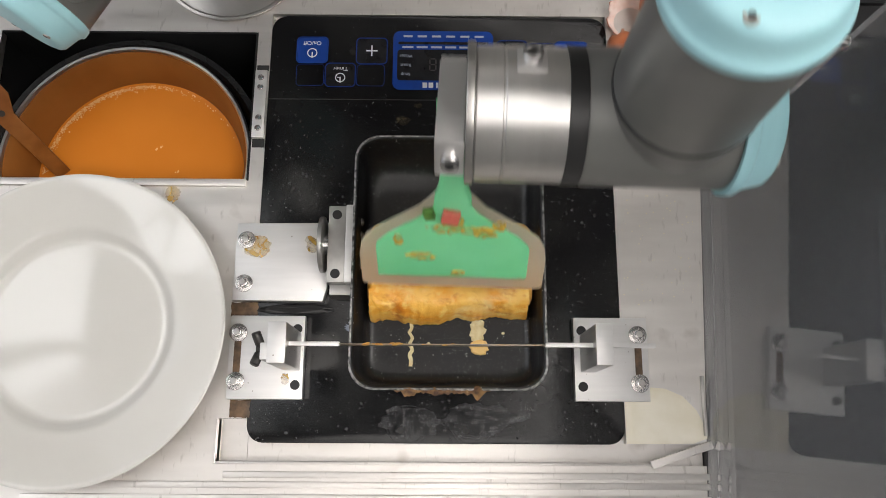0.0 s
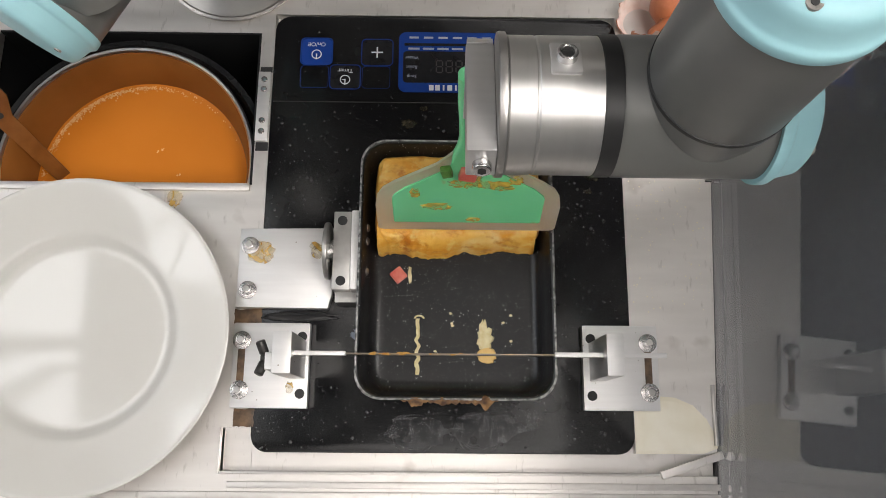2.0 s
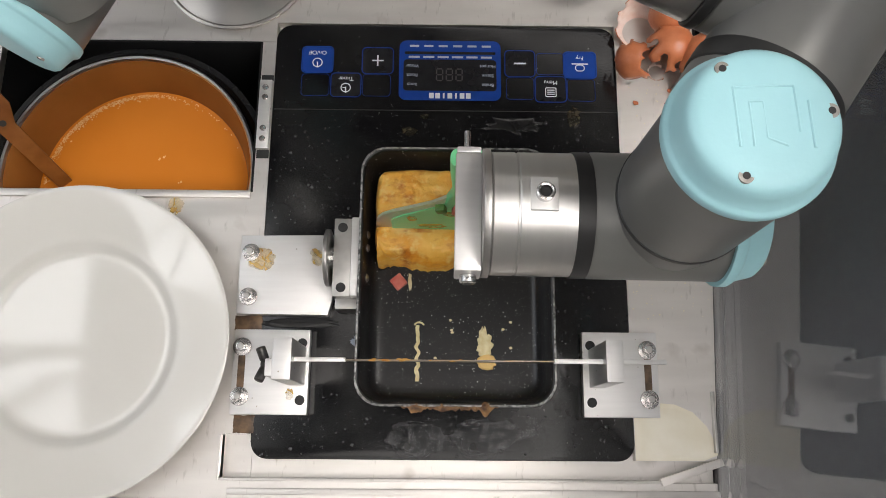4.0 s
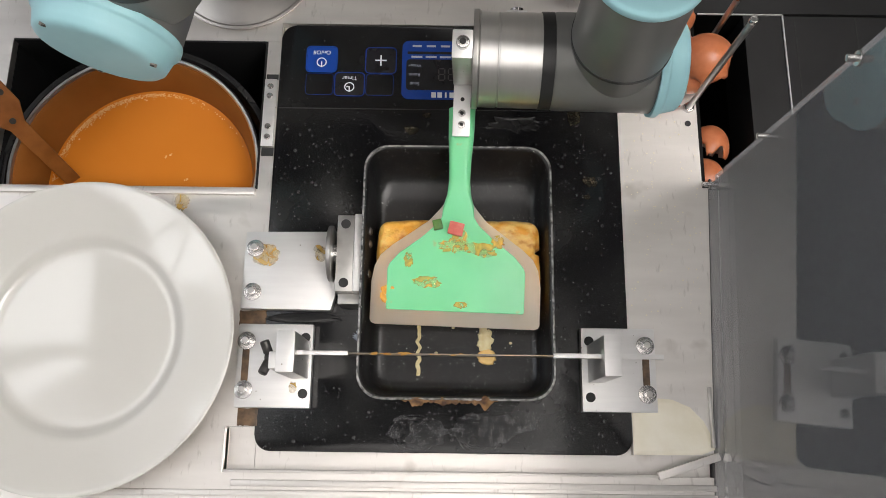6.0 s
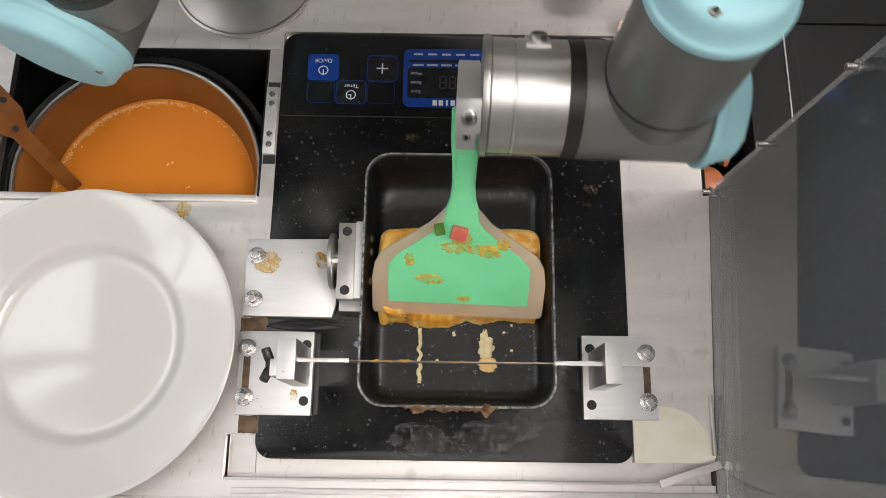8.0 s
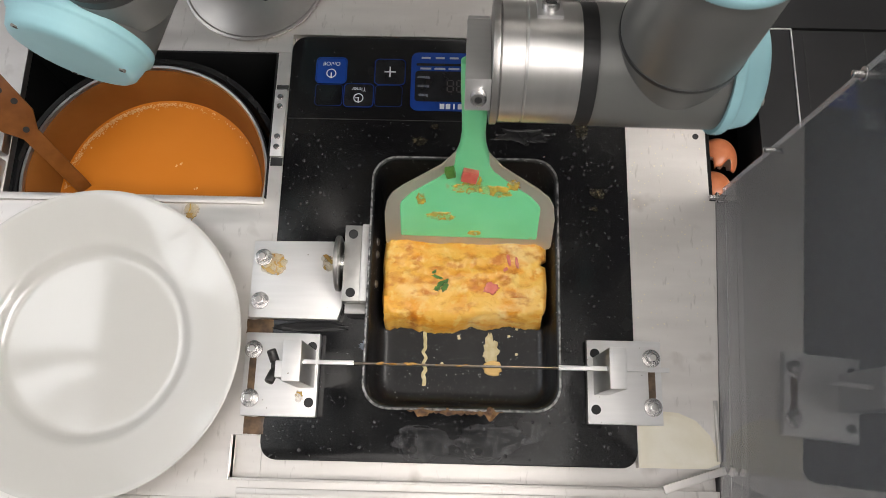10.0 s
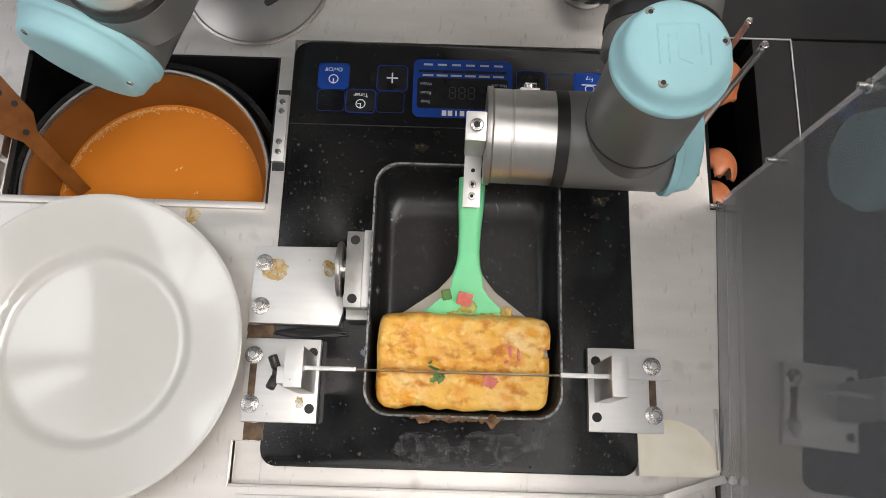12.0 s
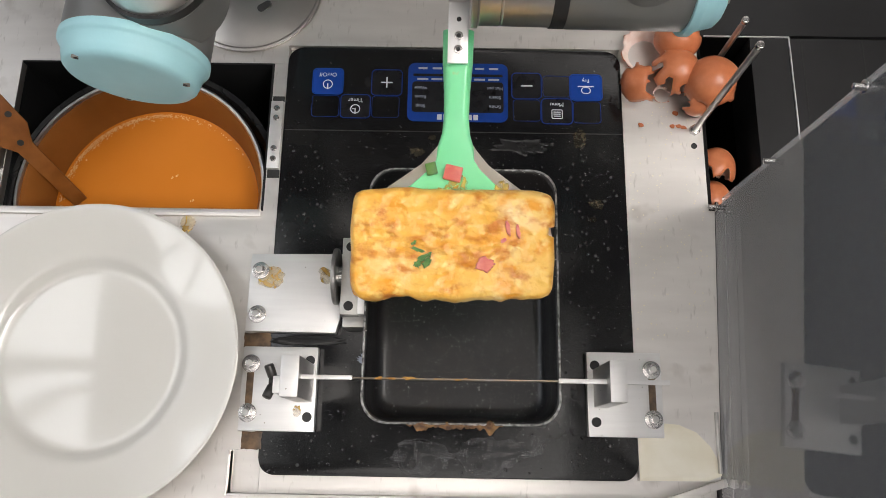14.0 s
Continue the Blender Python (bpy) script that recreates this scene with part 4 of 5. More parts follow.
for k in range(170):
    x, y = rnd.uniform(0.143, 0.203), rnd.uniform(-0.07, 0.13)
    bmesh.ops.create_icosphere(bm, subdivisions=1, radius=rnd.uniform(0.0003, 0.0008), matrix=pose(x, y, 0.0002) @ Matrix.Diagonal((1, 1, 0.5, 1)))
tagged(finish("crumbs", bm, CREAM), "pale crumbs scattered on the steel", "crumbs", "", "stuff")
for k, (x, y) in enumerate(((0.186, 0.107), (0.190, 0.1055), (0.181, 0.1065), (0.155, 0.1075), (0.184, 0.1185))):
    tagged(finish("shell_chip", patch(blob(x, y, 0.0026, 0.0018, k + 3, 9, 0.5), 0.0003, 0.0006), SHELL_OUT, None, "", 0), "tiny chip of brown egg shell on the steel", "egg shell", "egg shell chips")

# ---- robot arm: wrist housing, swivelling tool with spatula, forearm ----
arm = empty("cooking_robot", "grey robot arm with teal caps holding a mint silicone spatula", "robot arm")
R = 0.0320
xm = Matrix.Rotation(radians(90), 4, "Y")
part("seal_ring", lathe([(R - 0.001, 0.0415), (R + 0.0007, 0.0420), (R + 0.0007, 0.0500), (R - 0.001, 0.0505)], 64, True, xm), BLACK_RING, arm, "black rubber seal ring")
part("wrist_housing", lathe([(0, 0.050), (R, 0.050), (R + 0.0008, 0.052), (R + 0.0008, 0.118), (R + 0.0004, 0.124), (0, 0.124)], 64, False, xm), GREY, arm)


FLANGED = ((0.0012, -0.016), (0.0014, -0.0150), (0.0014, -0.0118), (0.0008, -0.0108), (0.0000, -0.0102), (-0.0010, -0.0090), (-0.0026, -0.0030), (-0.0036, 0.0008), (-0.0056, 0.0028), (-0.0085, 0.0037), (-0.012, 0.0040))
SMOOTH = ((0.0012, -0.016), (0.0012, -0.0085), (0.0004, -0.004), (-0.0020, 0.0002), (-0.0060, 0.0030), (-0.012, 0.0040))


def end_cap(parent, r, m, logo=True, profile=FLANGED):
    cap = part("end_cap", lathe([(r + dr, z) for dr, z in profile] + [(0, 0.0046), (0, 0.001), (r - 0.004, -0.006), (r - 0.002, -0.016)], 72, True, m), TEAL, parent, "teal plastic cap")
    for k in range(3):
        a = radians(-115 + 120 * k)
        bm = rod(((r - 0.0080) * math.cos(a), (r - 0.0080) * math.sin(a), -0.002), ((r - 0.0080) * math.cos(a), (r - 0.0080) * math.sin(a), 0.0036), 0.0028, 20)
        bm.transform(m)
        s = part("screw", bm, SCREW, cap)
        bm = rod(((r - 0.0080) * math.cos(a), (r - 0.0080) * math.sin(a), 0.0030), ((r - 0.0080) * math.cos(a), (r - 0.0080) * math.sin(a), 0.0039), 0.0014, 12)
        bm.transform(m)
        part("socket", bm, HOLE, s)
    if logo:
        # raised maker's outline, drawn as plain bent ridges
        for pts in (((-0.011, -0.011), (-0.011, 0.012), (0.011, 0.012), (0.011, -0.006)), ((-0.006, -0.011), (-0.006, 0.006), (-0.001, 0.006), (-0.001, -0.008), (0.006, -0.011)), ((0.0155, -0.012), (0.0155, 0.006))):
            bm = bmesh.new()
            for p, q in zip(pts, pts[1:]):
                rod((*p, 0.0040), (*q, 0.0040), 0.0006, 8, 0, bm)
            bm.transform(m)
            part("relief", bm, TEAL, cap)
    return cap


end_cap(arm, R + 0.002, pose(0.134, 0, 0) @ xm, False)
CX, CH = 0.0915, 0.123
part("wrist_joint", lathe([(0.0300, 0.005), (0.0325, 0.028), (0.0312, CH - 0.014), (0.0308, CH - 0.012), (0, CH - 0.008), (0, 0.004)], 64, True, pose(CX, 0, 0)), GREY, arm)
part("joint_seam", lathe([(0.0318, 0.0335), (0.0328, 0.0340), (0.0328, 0.0365), (0.0318, 0.0370)], 64, True, pose(CX, 0, 0)), BLACK_RING, arm, "dark joint seam")
end_cap(arm, 0.0318, pose(CX, 0, CH + 0.001, 0, 0, 3))
# first wrist joint and forearm
fd = Vector((0.66, 0.68, 0.10)).normalized()
c0 = Vector((0, 0, 0.070))
forearm = new("forearm")
forearm.empty_display_size, forearm.parent = 0.02, arm
forearm.location = (CX, 0, 0)
part("elbow_seal", rod(c0 + fd * 0.036, c0 + fd * 0.046, 0.0345, 48, 0.0008), BLACK_RING, forearm, "black rubber seal ring")
part("wrist_base", rod(c0 + fd * 0.02, c0 + fd * 0.145, 0.0335, 48, 0.003), GREY, forearm)
td = Vector((-0.80, 0.52, 0.12)).normalized()
c1 = c0 + fd * 0.094
part("forearm_collar", rod(c1, c1 + td * 0.046, 0.0335, 48, 0.002), GREY, forearm)
part("forearm_ring", rod(c1 + td * 0.046, c1 + td * 0.051, 0.0345, 48, 0.0008), BLACK_RING, forearm, "black rubber seal ring")
part("forearm_tube", rod(c1 + td * 0.051, c1 + td * 0.42, 0.0330, 48, 0.001), SILVER, forearm, "brushed silver forearm tube")

# tool, in the swivel's space
tool = new("swivel_tool")
tool.empty_display_size = 0.02
tool.parent = arm
part("flange", lathe([(0, 0.0), (0.0300, 0.0), (R - 0.0006, 0.0006), (R, 0.0014), (R, 0.0128), (R - 0.0005, 0.0134), (R - 0.0005, 0.0140), (R, 0.0146), (R, 0.0420), (0, 0.0420)], 72, False, xm), SILVER, tool, "turned silver flange")
part("mount_disc", rod((-0.0035, 0, 0), (0.0005, 0, 0), 0.0335, 64, 0.0006), ALU_DARK, tool)
part("connector_pad", box(0.0185, 0.0320, -0.0085, 0.0085, R - 0.003, R + 0.0006, 0.0008), ALU, tool)
part("connector_port", lathe([(0.0046, 0.0), (0.0046, 0.0040), (0.0038, 0.0044), (0.0030, 0.0040), (0.0028, 0.0012), (0, 0.0012)], 24, False, pose(0.0255, 0, R)), BOLT, tool)
part("connector_core", rod((0.0255, 0, R + 0.0010), (0.0255, 0, R + 0.0022), 0.0027, 20), HOLE, tool)
part("bar", box(-0.0170, -0.0036, -0.0330, 0.0300, -0.0095, 0.0095, 0.0008), ALU, tool, "thick aluminium mounting bar")
part("bar_bolt", rod((-0.0100, -0.0330, 0.0), (-0.0100, -0.0375, 0.0), 0.0044, 24, 0.0008), BOLT, tool)
part("bar_bolt_socket", rod((-0.0100, -0.0370, 0.0), (-0.0100, -0.0378, 0.0), 0.0022, 6), HOLE, tool)
part("plate", box(-0.0165, -0.0040, 0.0302, 0.0335, -0.0470, 0.0095, 0.0006), ALU, tool, "narrow aluminium clamp plate")
for z in (-0.0385, -0.0300):
    b = part("plate_bolt", rod((-0.0100, 0.0335, z), (-0.0100, 0.0300, z), 0.0029, 20, 0.0006), BOLT, tool)
    part("socket", rod((-0.0100, 0.0301, z), (-0.0100, 0.0296, z), 0.0014, 6), HOLE, b)
part("plate_hole", rod((-0.0100, 0.0299, -0.0200), (-0.0100, 0.0310, -0.0200), 0.0015, 12), HOLE, tool)
part("long_bolt", rod((-0.0100, 0.030, -0.0300), (-0.0100, 0.0600, -0.0300), 0.0020, 14), BOLT, tool)
part("long_bolt", rod((-0.0100, 0.030, 0.000), (-0.0100, 0.0360, 0.000), 0.0046, 20, 0.0006), BOLT, tool)

# spatula: outline in x (across) and z (along), thickness in y
SX = -0.0100


def mirrored(half):
    return [(SX + x, z) for x, z in half] + [(SX - x, z) for x, z in half[::-1]]


def upright(pts, y0, y1, bevel):
    bm = prism([(x, z) for x, z in pts], y0, y1, bevel)
    bm.transform(Matrix(((1, 0, 0, 0), (0, 0, 1, 0), (0, 1, 0, 0), (0, 0, 0, 1))))
    return bm


part("spatula_blade", upright(mirrored([(0.0090, -0.092), (0.0135, -0.1000), (0.0210, -0.1075), (0.0340, -0.1170), (0.0480, -0.1270), (0.0560, -0.1340), (0.0600, -0.1420), (0.0620, -0.1540), (0.0622, -0.1815), (0.0610, -0.1840), (0.0580, -0.1850)]), 0.0432, 0.0455, 0.0008), CLEAR_RIM, tool, "frosted translucent silicone blade rim")
part("spatula_core", upright(mirrored([(0.0070, -0.088), (0.0090, -0.1020), (0.0150, -0.1110), (0.0260, -0.1200), (0.0420, -0.1320), (0.0490, -0.1400), (0.0505, -0.1440), (0.0505, -0.1730), (0.0495, -0.1740)]), 0.0424, 0.0463, 0.0008), MINT, tool, "mint green silicone core with egg residue")
rings = []
for z, hw, hy in ((-0.024, 0.0085, 0.0050), (-0.0245, 0.0098, 0.0060), (-0.045, 0.0094, 0.0058), (-0.062, 0.0082, 0.0052), (-0.078, 0.0078, 0.0045), (-0.088, 0.0088, 0.0038), (-0.097, 0.0115, 0.0028), (-0.108, 0.0125, 0.0020)):
    rings.append((rrect(SX, 0.0415 + (0.003 if z < -0.08 else 0.0015 if z < -0.07 else 0), hw, hy, min(hw, hy) * 0.9), z))
part("spatula_handle", loft(rings), MINT, tool, "mint green silicone handle")


def bit(name, material, x, z, sx, sz, turn, label):
    bm = box(-sx, sx, -0.0024, 0.0024, -sz, sz, 0.0008)
    bm.transform(pose(x, 0.0405, z, 0, turn, 0))
    return part(name, bm, material, tool, label)


bit("ham_bit", PINK, -0.0112, -0.1133, 0.0055, 0.0048, 12, "pink ham cube stuck to the blade")
bit("pepper_bit", GREEN, -0.0247, -0.1108, 0.0034, 0.0038, -15, "green pepper cube stuck to the blade")
for k, (x, z, hx, hz) in enumerate(((0.0050, -0.1275, 0.011, 0.0035), (-0.0130, -0.1260, 0.009, 0.0040), (-0.0310, -0.1530, 0.009, 0.0032), (0.0200, -0.1220, 0.004, 0.0040), (-0.0450, -0.1370, 0.003, 0.004), (-0.0080, -0.1200, 0.005, 0.006), (0.0120, -0.1300, 0.006, 0.0025), (-0.0060, -0.1690, 0.004, 0.002))):
    pts = blob(x, z, hx * 1.15, hz * 1.25, k + 2, 44, 0.4)
    bm = patch(pts, 0.0, 0.0006)
    bm.transform(Matrix(((1, 0, 0, 0), (0, 0, -1, 0.0423), (0, 1, 0, 0), (0, 0, 0, 1))))
    part("egg_residue", bm, RESIDUE, tool, "smeared egg residue")

# ---- omelette ----
def rolled_egg():
    bm = bmesh.new()
    nx, ny = 110, 64
    hx, hy, hz = 0.0618, 0.0338, 0.0125

    def at(u, v, side):
        ex, ey = abs(u), abs(v)
        x, y = u * hx, v * hy
        fall = (max(0, ex - 0.89) / 0.11) ** 2.4 + (max(0, ey - 0.80) / 0.20) ** 2.4
        h = hz * math.sqrt(max(0.0, 1 - min(1, fall)))
        wob = noise.noise((x * 32, y * 44, side * 3.1)) * 0.0020 + noise.noise((x * 110, y * 140, side)) * 0.0007
        wx, wy = x + 0.004 * noise.noise((x * 70, y * 70, 3)), y + 0.004 * noise.noise((x * 70, y * 70, 9))
        fold = 0.0008 - 0.0026 * abs(noise.noise((wx * 40, wy * 60, 7.7))) - 0.0017 * abs(noise.noise((wx * 105, wy * 130, 1.7)))
        x += 0.0016 * noise.noise((y * 60, side, 2.0)) * ex ** 6 + (-0.0035 * ex ** 8 * (v > 0.2) * (v < 0.38) * (u > 0))
        y += (0.0022 * noise.noise((x * 45, 3.3, 1.0)) + 0.0012 * noise.noise((x * 140, 3.3, 1.0))) * ey ** 5 * (1.6 if v < 0 else 0.6)
        x, y = x * (1 - 0.045 * ey ** 7), y * (1 - 0.10 * ex ** 12)
        z = side * h + (wob + fold if side > 0 else 0.3 * wob) * (1 - min(1, fall)) ** 0.4
        return x, y, z

    top = [[bm.verts.new(at(-1 + 2 * i / nx, -1 + 2 * j / ny, 1)) for i in range(nx + 1)] for j in range(ny + 1)]
    bot = [[top[j][i] if i in (0, nx) or j in (0, ny) else bm.verts.new(at(-1 + 2 * i / nx, -1 + 2 * j / ny, -1)) for i in range(nx + 1)] for j in range(ny + 1)]
    for j in range(ny):
        for i in range(nx):
            bm.faces.new((top[j][i], top[j][i + 1], top[j + 1][i + 1], top[j + 1][i]))
            bm.faces.new((bot[j][i], bot[j + 1][i], bot[j + 1][i + 1], bot[j][i + 1]))
    return bm


omelette = empty("rolled_omelette", "browned yellow rolled omelette with ham and green pepper pieces", "omelette")
part("roll", rolled_egg(), EGG, omelette, "", 80)
# loose fold of egg at the front of the roll, tucked under when the roll is pushed down the pan
loose = new("loose_fold")
loose.empty_display_size, loose.parent = 0.02, omelette


def fold_sheet():
    """A thin wavy sheet with a ragged front edge."""
    bm = bmesh.new()
    nx, ny = 90, 14
    rows = []
    for j in range(ny + 1):
        v = j / ny
        row = []
        for i in range(nx + 1):
            u = i / nx
            x = -0.0595 + 0.117 * u
            reach = 0.0060 + 0.0075 * math.exp(-((u - 0.36) / 0.13) ** 2) + 0.0050 * math.exp(-((u - 0.03) / 0.06) ** 2) + 0.0055 * noise.noise((u * 7, 2.2, 0)) + 0.0016 * noise.noise((u * 26, 7, 1)) + 0.0009 * noise.noise((u * 70, 3, 4))
            y = -0.019 - v * (0.0142 + 0.74 * reach)
            z = 0.0134 - 0.0240 * v ** 4.5 + 0.0018 * noise.noise((x * 60, y * 70, 1.1)) + 0.0007 * noise.noise((x * 190, y * 200, 3.1))
            row.append(bm.verts.new((x + 0.001 * noise.noise((y * 300, x * 4, 6)), y, max(z, -0.0118))))
        rows.append(row)
    for a, b in zip(rows, rows[1:]):
        for i in range(nx):
            bm.faces.new((a[i], a[i + 1], b[i + 1], b[i]))
    bmesh.ops.recalc_face_normals(bm, faces=bm.faces)
    bmesh.ops.solidify(bm, geom=list(bm.faces), thickness=0.0016)
    return bm


part("thin_edge", fold_sheet(), EGG, loose, "thin ragged egg edge", 80)
for k, (x, y, hx, hy, a) in enumerate(((0.0195, -0.0120, 0.0062, 0.0048, 8), (0.0325, 0.0105, 0.0013, 0.0050, 15), (0.0385, 0.0085, 0.0013, 0.0044, 12), (0.0300, 0.0030, 0.0022, 0.0012, 40))):
    bm = patch(blob(0, 0, hx, hy, k + 3.3, 26, 0.45), -0.0012, 0.0024)
    bm.transform(pose(x, y, 0.0128, 0, 0, a))
    part("ham_piece", bm, PINK, omelette, "pink ham piece sunk in the egg")
for k, (x, y, hx, hy, a) in enumerate(((-0.0175, -0.0085, 0.0042, 0.0017, 30), (-0.0205, -0.0040, 0.0038, 0.0013, -20), (-0.0150, -0.0115, 0.0034, 0.0022, 60), (-0.0205, -0.0125, 0.0026, 0.0018, 10), (-0.0230, 0.0000, 0.0022, 0.0011, 40), (-0.0135, -0.0065, 0.0020, 0.0012, 75))):
    bm = patch(blob(0, 0, hx, hy, k + 8.1, 22, 0.7), -0.0010, 0.0020)
    bm.transform(pose(x, y, 0.0126, 0, 0, a))
    part("pepper_piece", bm, GREEN, omelette, "dark green pepper shred")

# pink ham left on the pan floor until the spatula wipes it away
crumb = empty("ham_scrap", "pink ham scrap with a shred of egg on the pan floor", "food scrap")
bm = box(-0.0050, 0.0050, -0.0050, 0.0050, 0, 0.004, 0.001)
bm.transform(pose(0, 0, 0, 0, 0, 40))
part("ham", bm, PINK, crumb)
part("egg_shred", patch(blob(0.0085, 0.0005, 0.0016, 0.0062, 4, 30, 0.5), 0.0, 0.001), EGG_SCRAP, crumb)

# ---- second robot joint above the pot, and the elbow overhead ----
joint = empty("second_robot", "second grey robot with a teal end cap above the pot", "robot arm")
ym = Matrix.Rotation(radians(90), 4, "X")
part("housing", lathe([(0, -0.080), (0.042, -0.080), (0.043, -0.076), (0.043, -0.004), (0, -0.002)], 64, False, ym), GREY, joint)
end_cap(joint, 0.0425, pose(0, -0.010, 0) @ ym, False)
UX, UY = 0.0225, 0.0370
part("upper_housing", lathe([(0, 0.010), (0.0325, 0.010), (0.0325, 0.0400), (0, 0.0405)], 64, False, pose(UX, UY, 0)), GREY, joint)
part("joint_seam", lathe([(0.0300, 0.0402), (0.0322, 0.0402), (0.0322, 0.0470), (0.0300, 0.0470)], 64, True, pose(UX, UY, 0)), BLACK_RING, joint, "dark joint seam")
part("upper_tube", lathe([(0, 0.0468), (0.0300, 0.0470), (0.0300, 0.16), (0, 0.16)], 64, False, pose(UX, UY, 0)), SILVER, joint, "brushed silver tube")
elbow = new("elbow")
elbow.empty_display_size, elbow.parent = 0.02, arm
part("housing", lathe([(0, -0.120), (0.034, -0.120), (0.036, -0.116), (0.0375, -0.050), (0.0375, -0.008), (0, -0.006)], 64), GREY, elbow)
end_cap(elbow, 0.0385, pose(0, 0, 0), False, SMOOTH)
part("skirt", lathe([(0.0385, -0.060), (0.0400, -0.057), (0.0402, -0.014), (0.0392, -0.012), (0.0380, -0.014), (0.0378, -0.060)], 64, True), TEAL, elbow, "teal plastic skirt")

# lean of the upper arm about the wrist's axis, where it differs from upright
TILTS = {1: -2.0, 1.5: -0.6}

# seconds, place of the flange, swivel angle, lean and turn
TOOL = [
    (0, 0.0169, -0.0197, 0.2412, -27.8, -1.5, -1.8),
    (0.5, 0.0228, -0.0738, 0.1986, -29.8, 1.3, -0.7),
    (1, 0.0162, -0.0584, 0.1975, -16.6, -1.0, 0.2),
    (1.5, 0.0230, -0.0119, 0.1996, -16.7, 0.0, -0.5),
    (2, 0.0239, -0.0098, 0.2404, -16.3, -0.3, -0.2),
    (2.5, 0.0253, -0.0482, 0.2178, 5.4, 0.2, -0.8),
    (3, 0.0210, -0.0738, 0.1945, 21.7, -0.2, -0.4),
    (3.2, 0.0207, -0.0660, 0.1938, 15.0, -0.8, -1.0),
    (5.3, 0.0210, 0.0126, 0.1779, -46.4, 1.3, -0.3),
    (5.5, 0.0192, 0.0597, 0.1549, -65.9, -1.7, -2.1),
    (6, 0.0200, 0.0885, 0.1050, -79.3, -1.7, -1.9),
    (6.5, 0.0191, 0.0861, 0.1051, -79.2, -1.5, -1.5),
    (7, 0.0189, 0.0864, 0.1040, -79.6, -1.8, -1.5),
    (7.5, 0.0208, 0.0892, 0.1260, -78.6, -1.2, -1.8),
    (8, 0.0205, 0.0260, 0.1903, -44.0, -0.2, -1.9),
    (8.2, 0.0199, -0.0100, 0.2274, -26.3, 0.7, -3.9),
    (10.3, 0.0226, 0.0704, 0.1958, -33.0, -0.3, -0.7),
    (10.5, 0.0242, 0.0950, 0.1604, -44.7, -0.3, -2.2),
    (11, 0.0227, 0.0688, 0.1202, -67.0, -0.7, -1.8),
    (11.5, 0.0223, 0.0457, 0.0929, -80.1, -0.7, -1.6),
    (12, 0.0209, 0.0483, 0.1011, -76.8, -0.7, -1.4),
    (12.5, 0.0188, 0.0796, 0.1052, -75.3, -0.6, -1.1),
    (13, 0.0175, 0.1072, 0.1076, -81.7, -0.1, -0.1),
    (13.5, 0.0175, 0.1095, 0.1630, -81.6, -0.1, -0.5),
    (14, 0.0123, 0.1120, 0.2016, -76.5, 0.1, -0.6),
]
# seconds, place of the joint's cap and its turn
JOINT = [
    (0, -0.2560, 0.0860, 0.165, -33.0),
    (0.5, -0.2720, 0.0840, 0.165, -33.0),
    (1, -0.2670, 0.0850, 0.165, -33.0),
    (1.5, -0.2490, 0.0780, 0.165, -33.0),
    (2, -0.2490, 0.0800, 0.165, -33.0),
    (2.5, -0.2600, 0.0800, 0.165, -33.0),
    (3, -0.2730, 0.0830, 0.165, -33.0),
    (3.2, -0.2700, 0.0830, 0.165, -33.0),
    (5.3, -0.2350, 0.0680, 0.165, -18.2),
    (5.5, -0.2240, 0.0680, 0.165, -16.5),
    (6, -0.2070, 0.0660, 0.165, -15.2),
    (6.5, -0.2060, 0.0660, 0.165, -15.5),
    (7, -0.2060, 0.0660, 0.165, -15.9),
    (7.5, -0.2120, 0.0670, 0.165, -14.3),
    (8, -0.2390, 0.0690, 0.165, -20.1),
    (8.2, -0.2540, 0.0720, 0.165, -22.1),
    (10.3, -0.2190, 0.0700, 0.165, -15.3),
    (10.5, -0.2110, 0.0680, 0.165, -13.9),
    (11, -0.2210, 0.0670, 0.165, -18.6),
    (11.5, -0.2300, 0.0690, 0.165, -22.8),
    (12, -0.2280, 0.0670, 0.165, -21.8),
    (12.5, -0.2120, 0.0670, 0.165, -17.7),
    (13, -0.1950, 0.0650, 0.165, -13.5),
    (13.5, -0.1950, 0.0650, 0.165, -10.2),
    (14, -0.1940, 0.0660, 0.165, -7.3),
]
# seconds, place of the elbow's cap
ELBOW = [
    (0, -0.1700, 0.1320, 0.220),
    (0.2, -0.1480, 0.0860, 0.220),
    (0.3, -0.1370, 0.0450, 0.220),
    (0.5, -0.1250, 0.0190, 0.220),
    (1, -0.1390, 0.0500, 0.220),
    (1.5, -0.1860, 0.1520, 0.220),
    (2, -0.2000, 0.1740, 0.220),
    (2.5, -0.1420, 0.0440, 0.220),
    (2.8, -0.1230, 0.0195, 0.220),
    (3, -0.1250, 0.0165, 0.220),
    (3.2, -0.1440, 0.0370, 0.220),
    (4, -0.1580, 0.1650, 0.220),
    (5.3, -0.1790, 0.2230, 0.220),
    (14, -0.1900, 0.2490, 0.220),
]
# seconds, place of the omelette's middle while it lies in the pan
LYING = [(0, 0.0095, -0.0450), (0.35, 0.0095, -0.0500), (0.6, 0.0095, -0.0500), (1.0, 0.0095, -0.0330), (1.5, 0.0095, 0.0110), (3.2, 0.0095, 0.0110), (3.9, 0.0095, 0.0080), (4.9, 0.0095, -0.0360), (8.2, 0.0095, -0.0365), (10.5, 0.0095, -0.0365), (10.7, 0.0100, -0.0500), (11.0, 0.0100, -0.1000)]


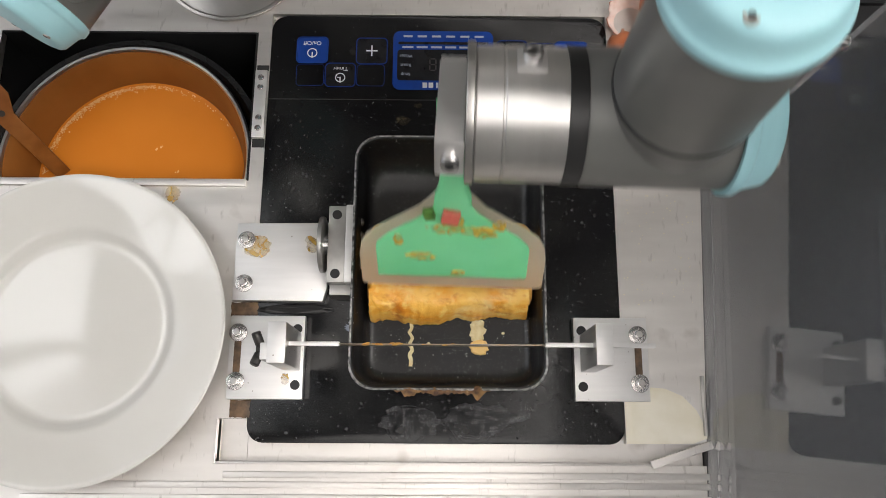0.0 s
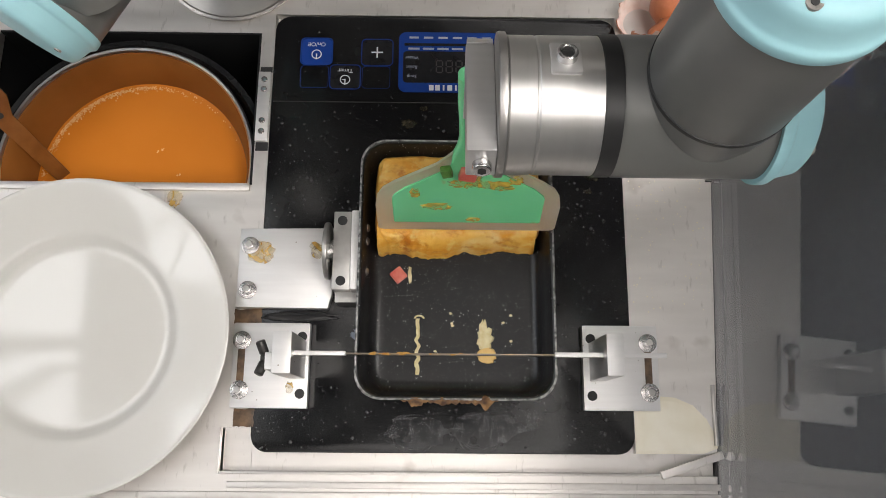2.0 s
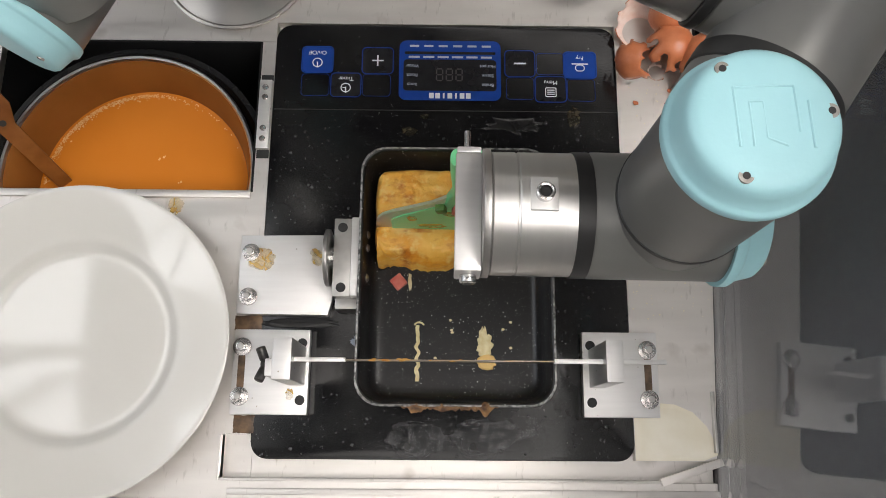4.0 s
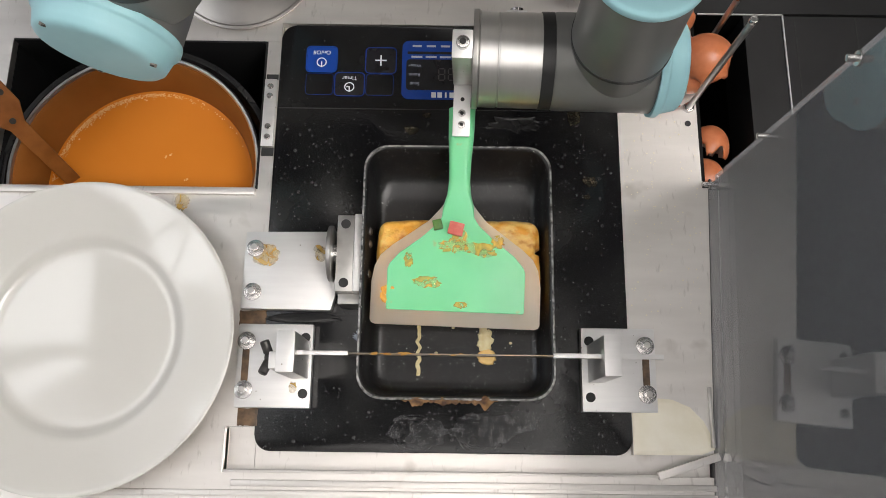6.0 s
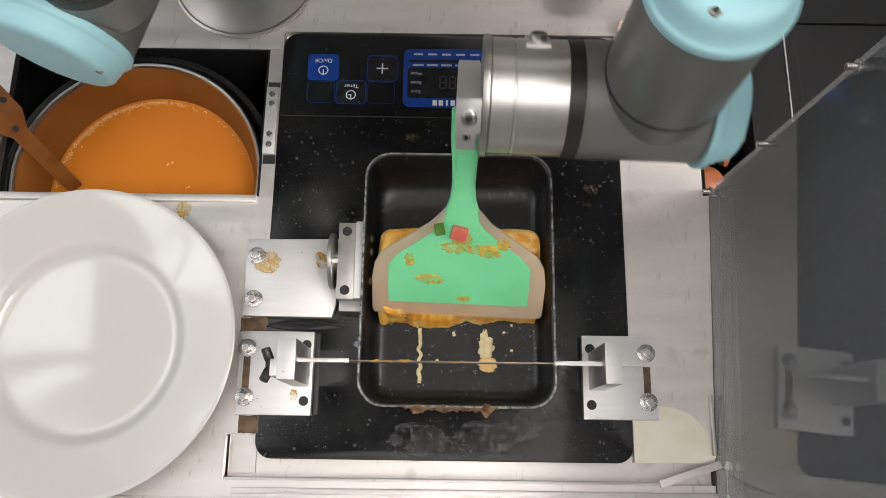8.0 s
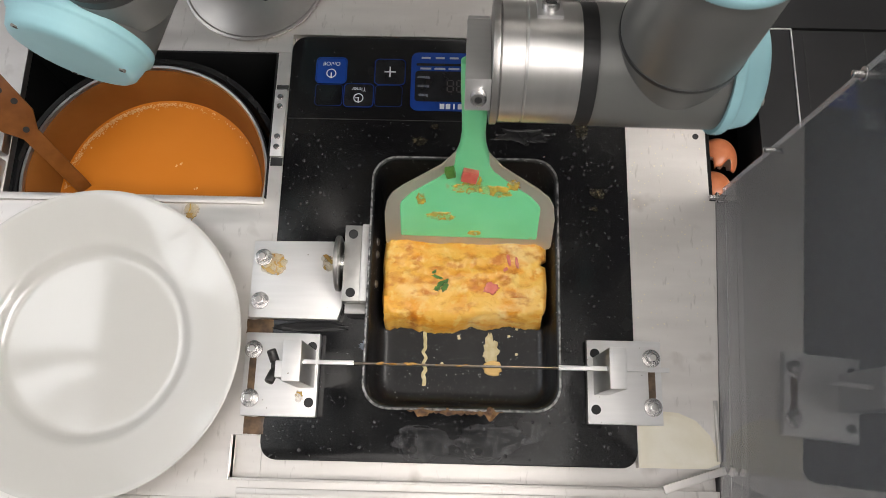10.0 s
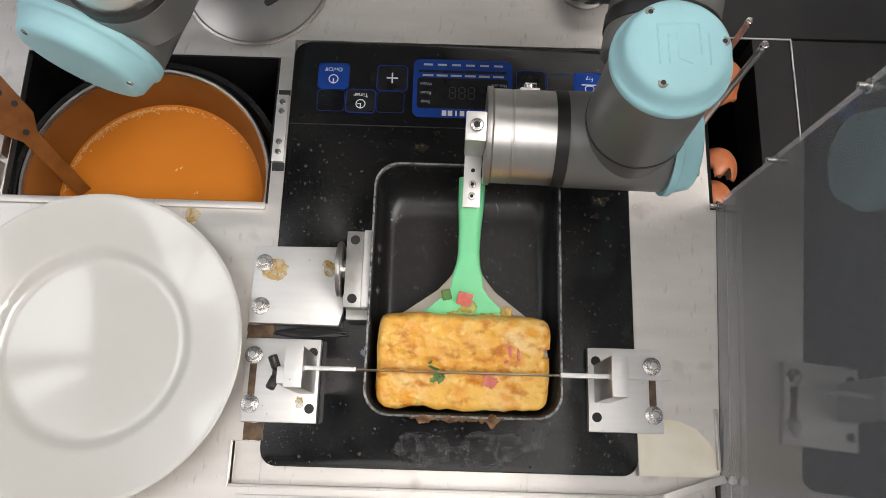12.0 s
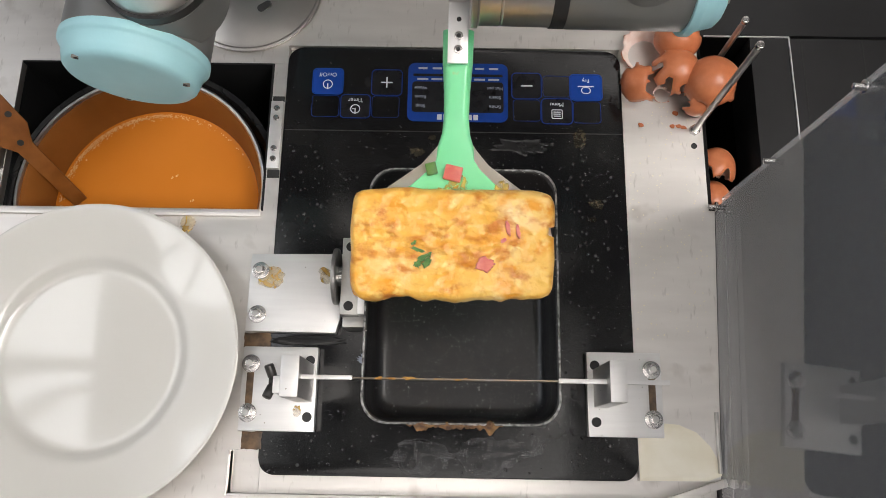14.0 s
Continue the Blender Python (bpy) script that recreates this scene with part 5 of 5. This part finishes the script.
def arm_pose(x, y, z, lean, turn, tilt):
    return pose(x, y, z, 0, lean, turn) @ pose(0, 0, 0, tilt)


def tool_pose(x, y, z, swing, lean, turn):
    return pose(x, y, z, 0, lean, turn) @ pose(0, 0, 0, swing)


def motions():
    walk(arm, [(t, arm_pose(x, y, z, lean, turn, TILTS.get(t, 0))) for t, x, y, z, swing, lean, turn in TOOL])
    walk(tool, [(t, pose(0, 0, 0, swing - TILTS.get(t, 0))) for t, x, y, z, swing, lean, turn in TOOL])
    carried = pose(-0.0105, 0.0303, -0.158, 90)
    rows = [(t, pose(x, y, 0.0178)) for t, x, y in LYING]
    rows += [(r[0], tool_pose(*r[1:]) @ carried) for r in TOOL if r[0] >= 11.5]
    walk(omelette, rows)
    walk(loose, [(0, pose(0, 0, 0)), (0.6, pose(0, 0, 0)), (1.0, pose(0, 0.010, -0.003)), (1.6, pose(0, 0.010, -0.003)), (1.9, pose(0, 0, 0)), (3.2, pose(0, 0, 0)), (4.9, pose(0, 0.002, 0)), (8.2, pose(0, 0.002, 0)), (10.5, pose(0, 0, 0)), (10.8, pose(0, 0.006, -0.003)), (11.0, pose(0, 0.017, -0.0065)), (14.0, pose(0, 0.017, -0.0065))])
    # scraps lie still until the omelette slides over them and carries them off on its underside
    for ob, rest, since in [(crumb, pose(-0.0345, -0.0445, 0.0052), 5.3)] + [(o, Matrix(), 11.0) for o in SCRAPS]:
        at_rest = [m for t, m in rows if t <= since][-1]
        walk(ob, [(0, rest), (since, rest)] + [(t, m @ at_rest.inverted() @ rest) for t, m in rows if t > since])
    walk(forearm, [(t, pose(CX, 0, 0, 0, 0, a)) for t, a in ((0, 12), (0.5, 4), (1.0, 4), (1.5, 12), (2.0, 14), (2.8, 0), (3.2, 2), (5.3, 25), (8.2, 30), (12.0, 36), (14.0, 36))])
    walk(joint, [(t, pose(x, y + 0.004, z, 4, 0, turn + 2)) for t, x, y, z, turn in JOINT])
    face = Vector((-0.56, -0.79, 0.22)).to_track_quat("Z", "Y").to_matrix().to_4x4()
    for_arm = []
    times = sorted({r[0] for r in ELBOW} | {r[0] for r in TOOL})
    for t in times:
        p, q = [r for r in ELBOW if r[0] <= t][-1], [r for r in ELBOW if r[0] >= t][0]
        k = (t - p[0]) / (q[0] - p[0]) if q[0] > p[0] else 0
        x, y, z = [u + (v - u) * k for u, v in zip(p[1:], q[1:])]
        a = max((r for r in TOOL if r[0] <= t), key=lambda r: r[0])
        b = min((r for r in TOOL if r[0] >= t), key=lambda r: r[0])
        k = (t - a[0]) / (b[0] - a[0]) if b[0] > a[0] else 0
        r = [p + (q - p) * k for p, q in zip(a, b)]
        tilt = TILTS.get(a[0], 0) * (1 - k) + TILTS.get(b[0], 0) * k
        for_arm.append((t, arm_pose(r[1], r[2], r[3], r[5], r[6], tilt).inverted() @ Matrix.Translation((x, y, z)) @ face))
    walk(elbow, for_arm)


motions()
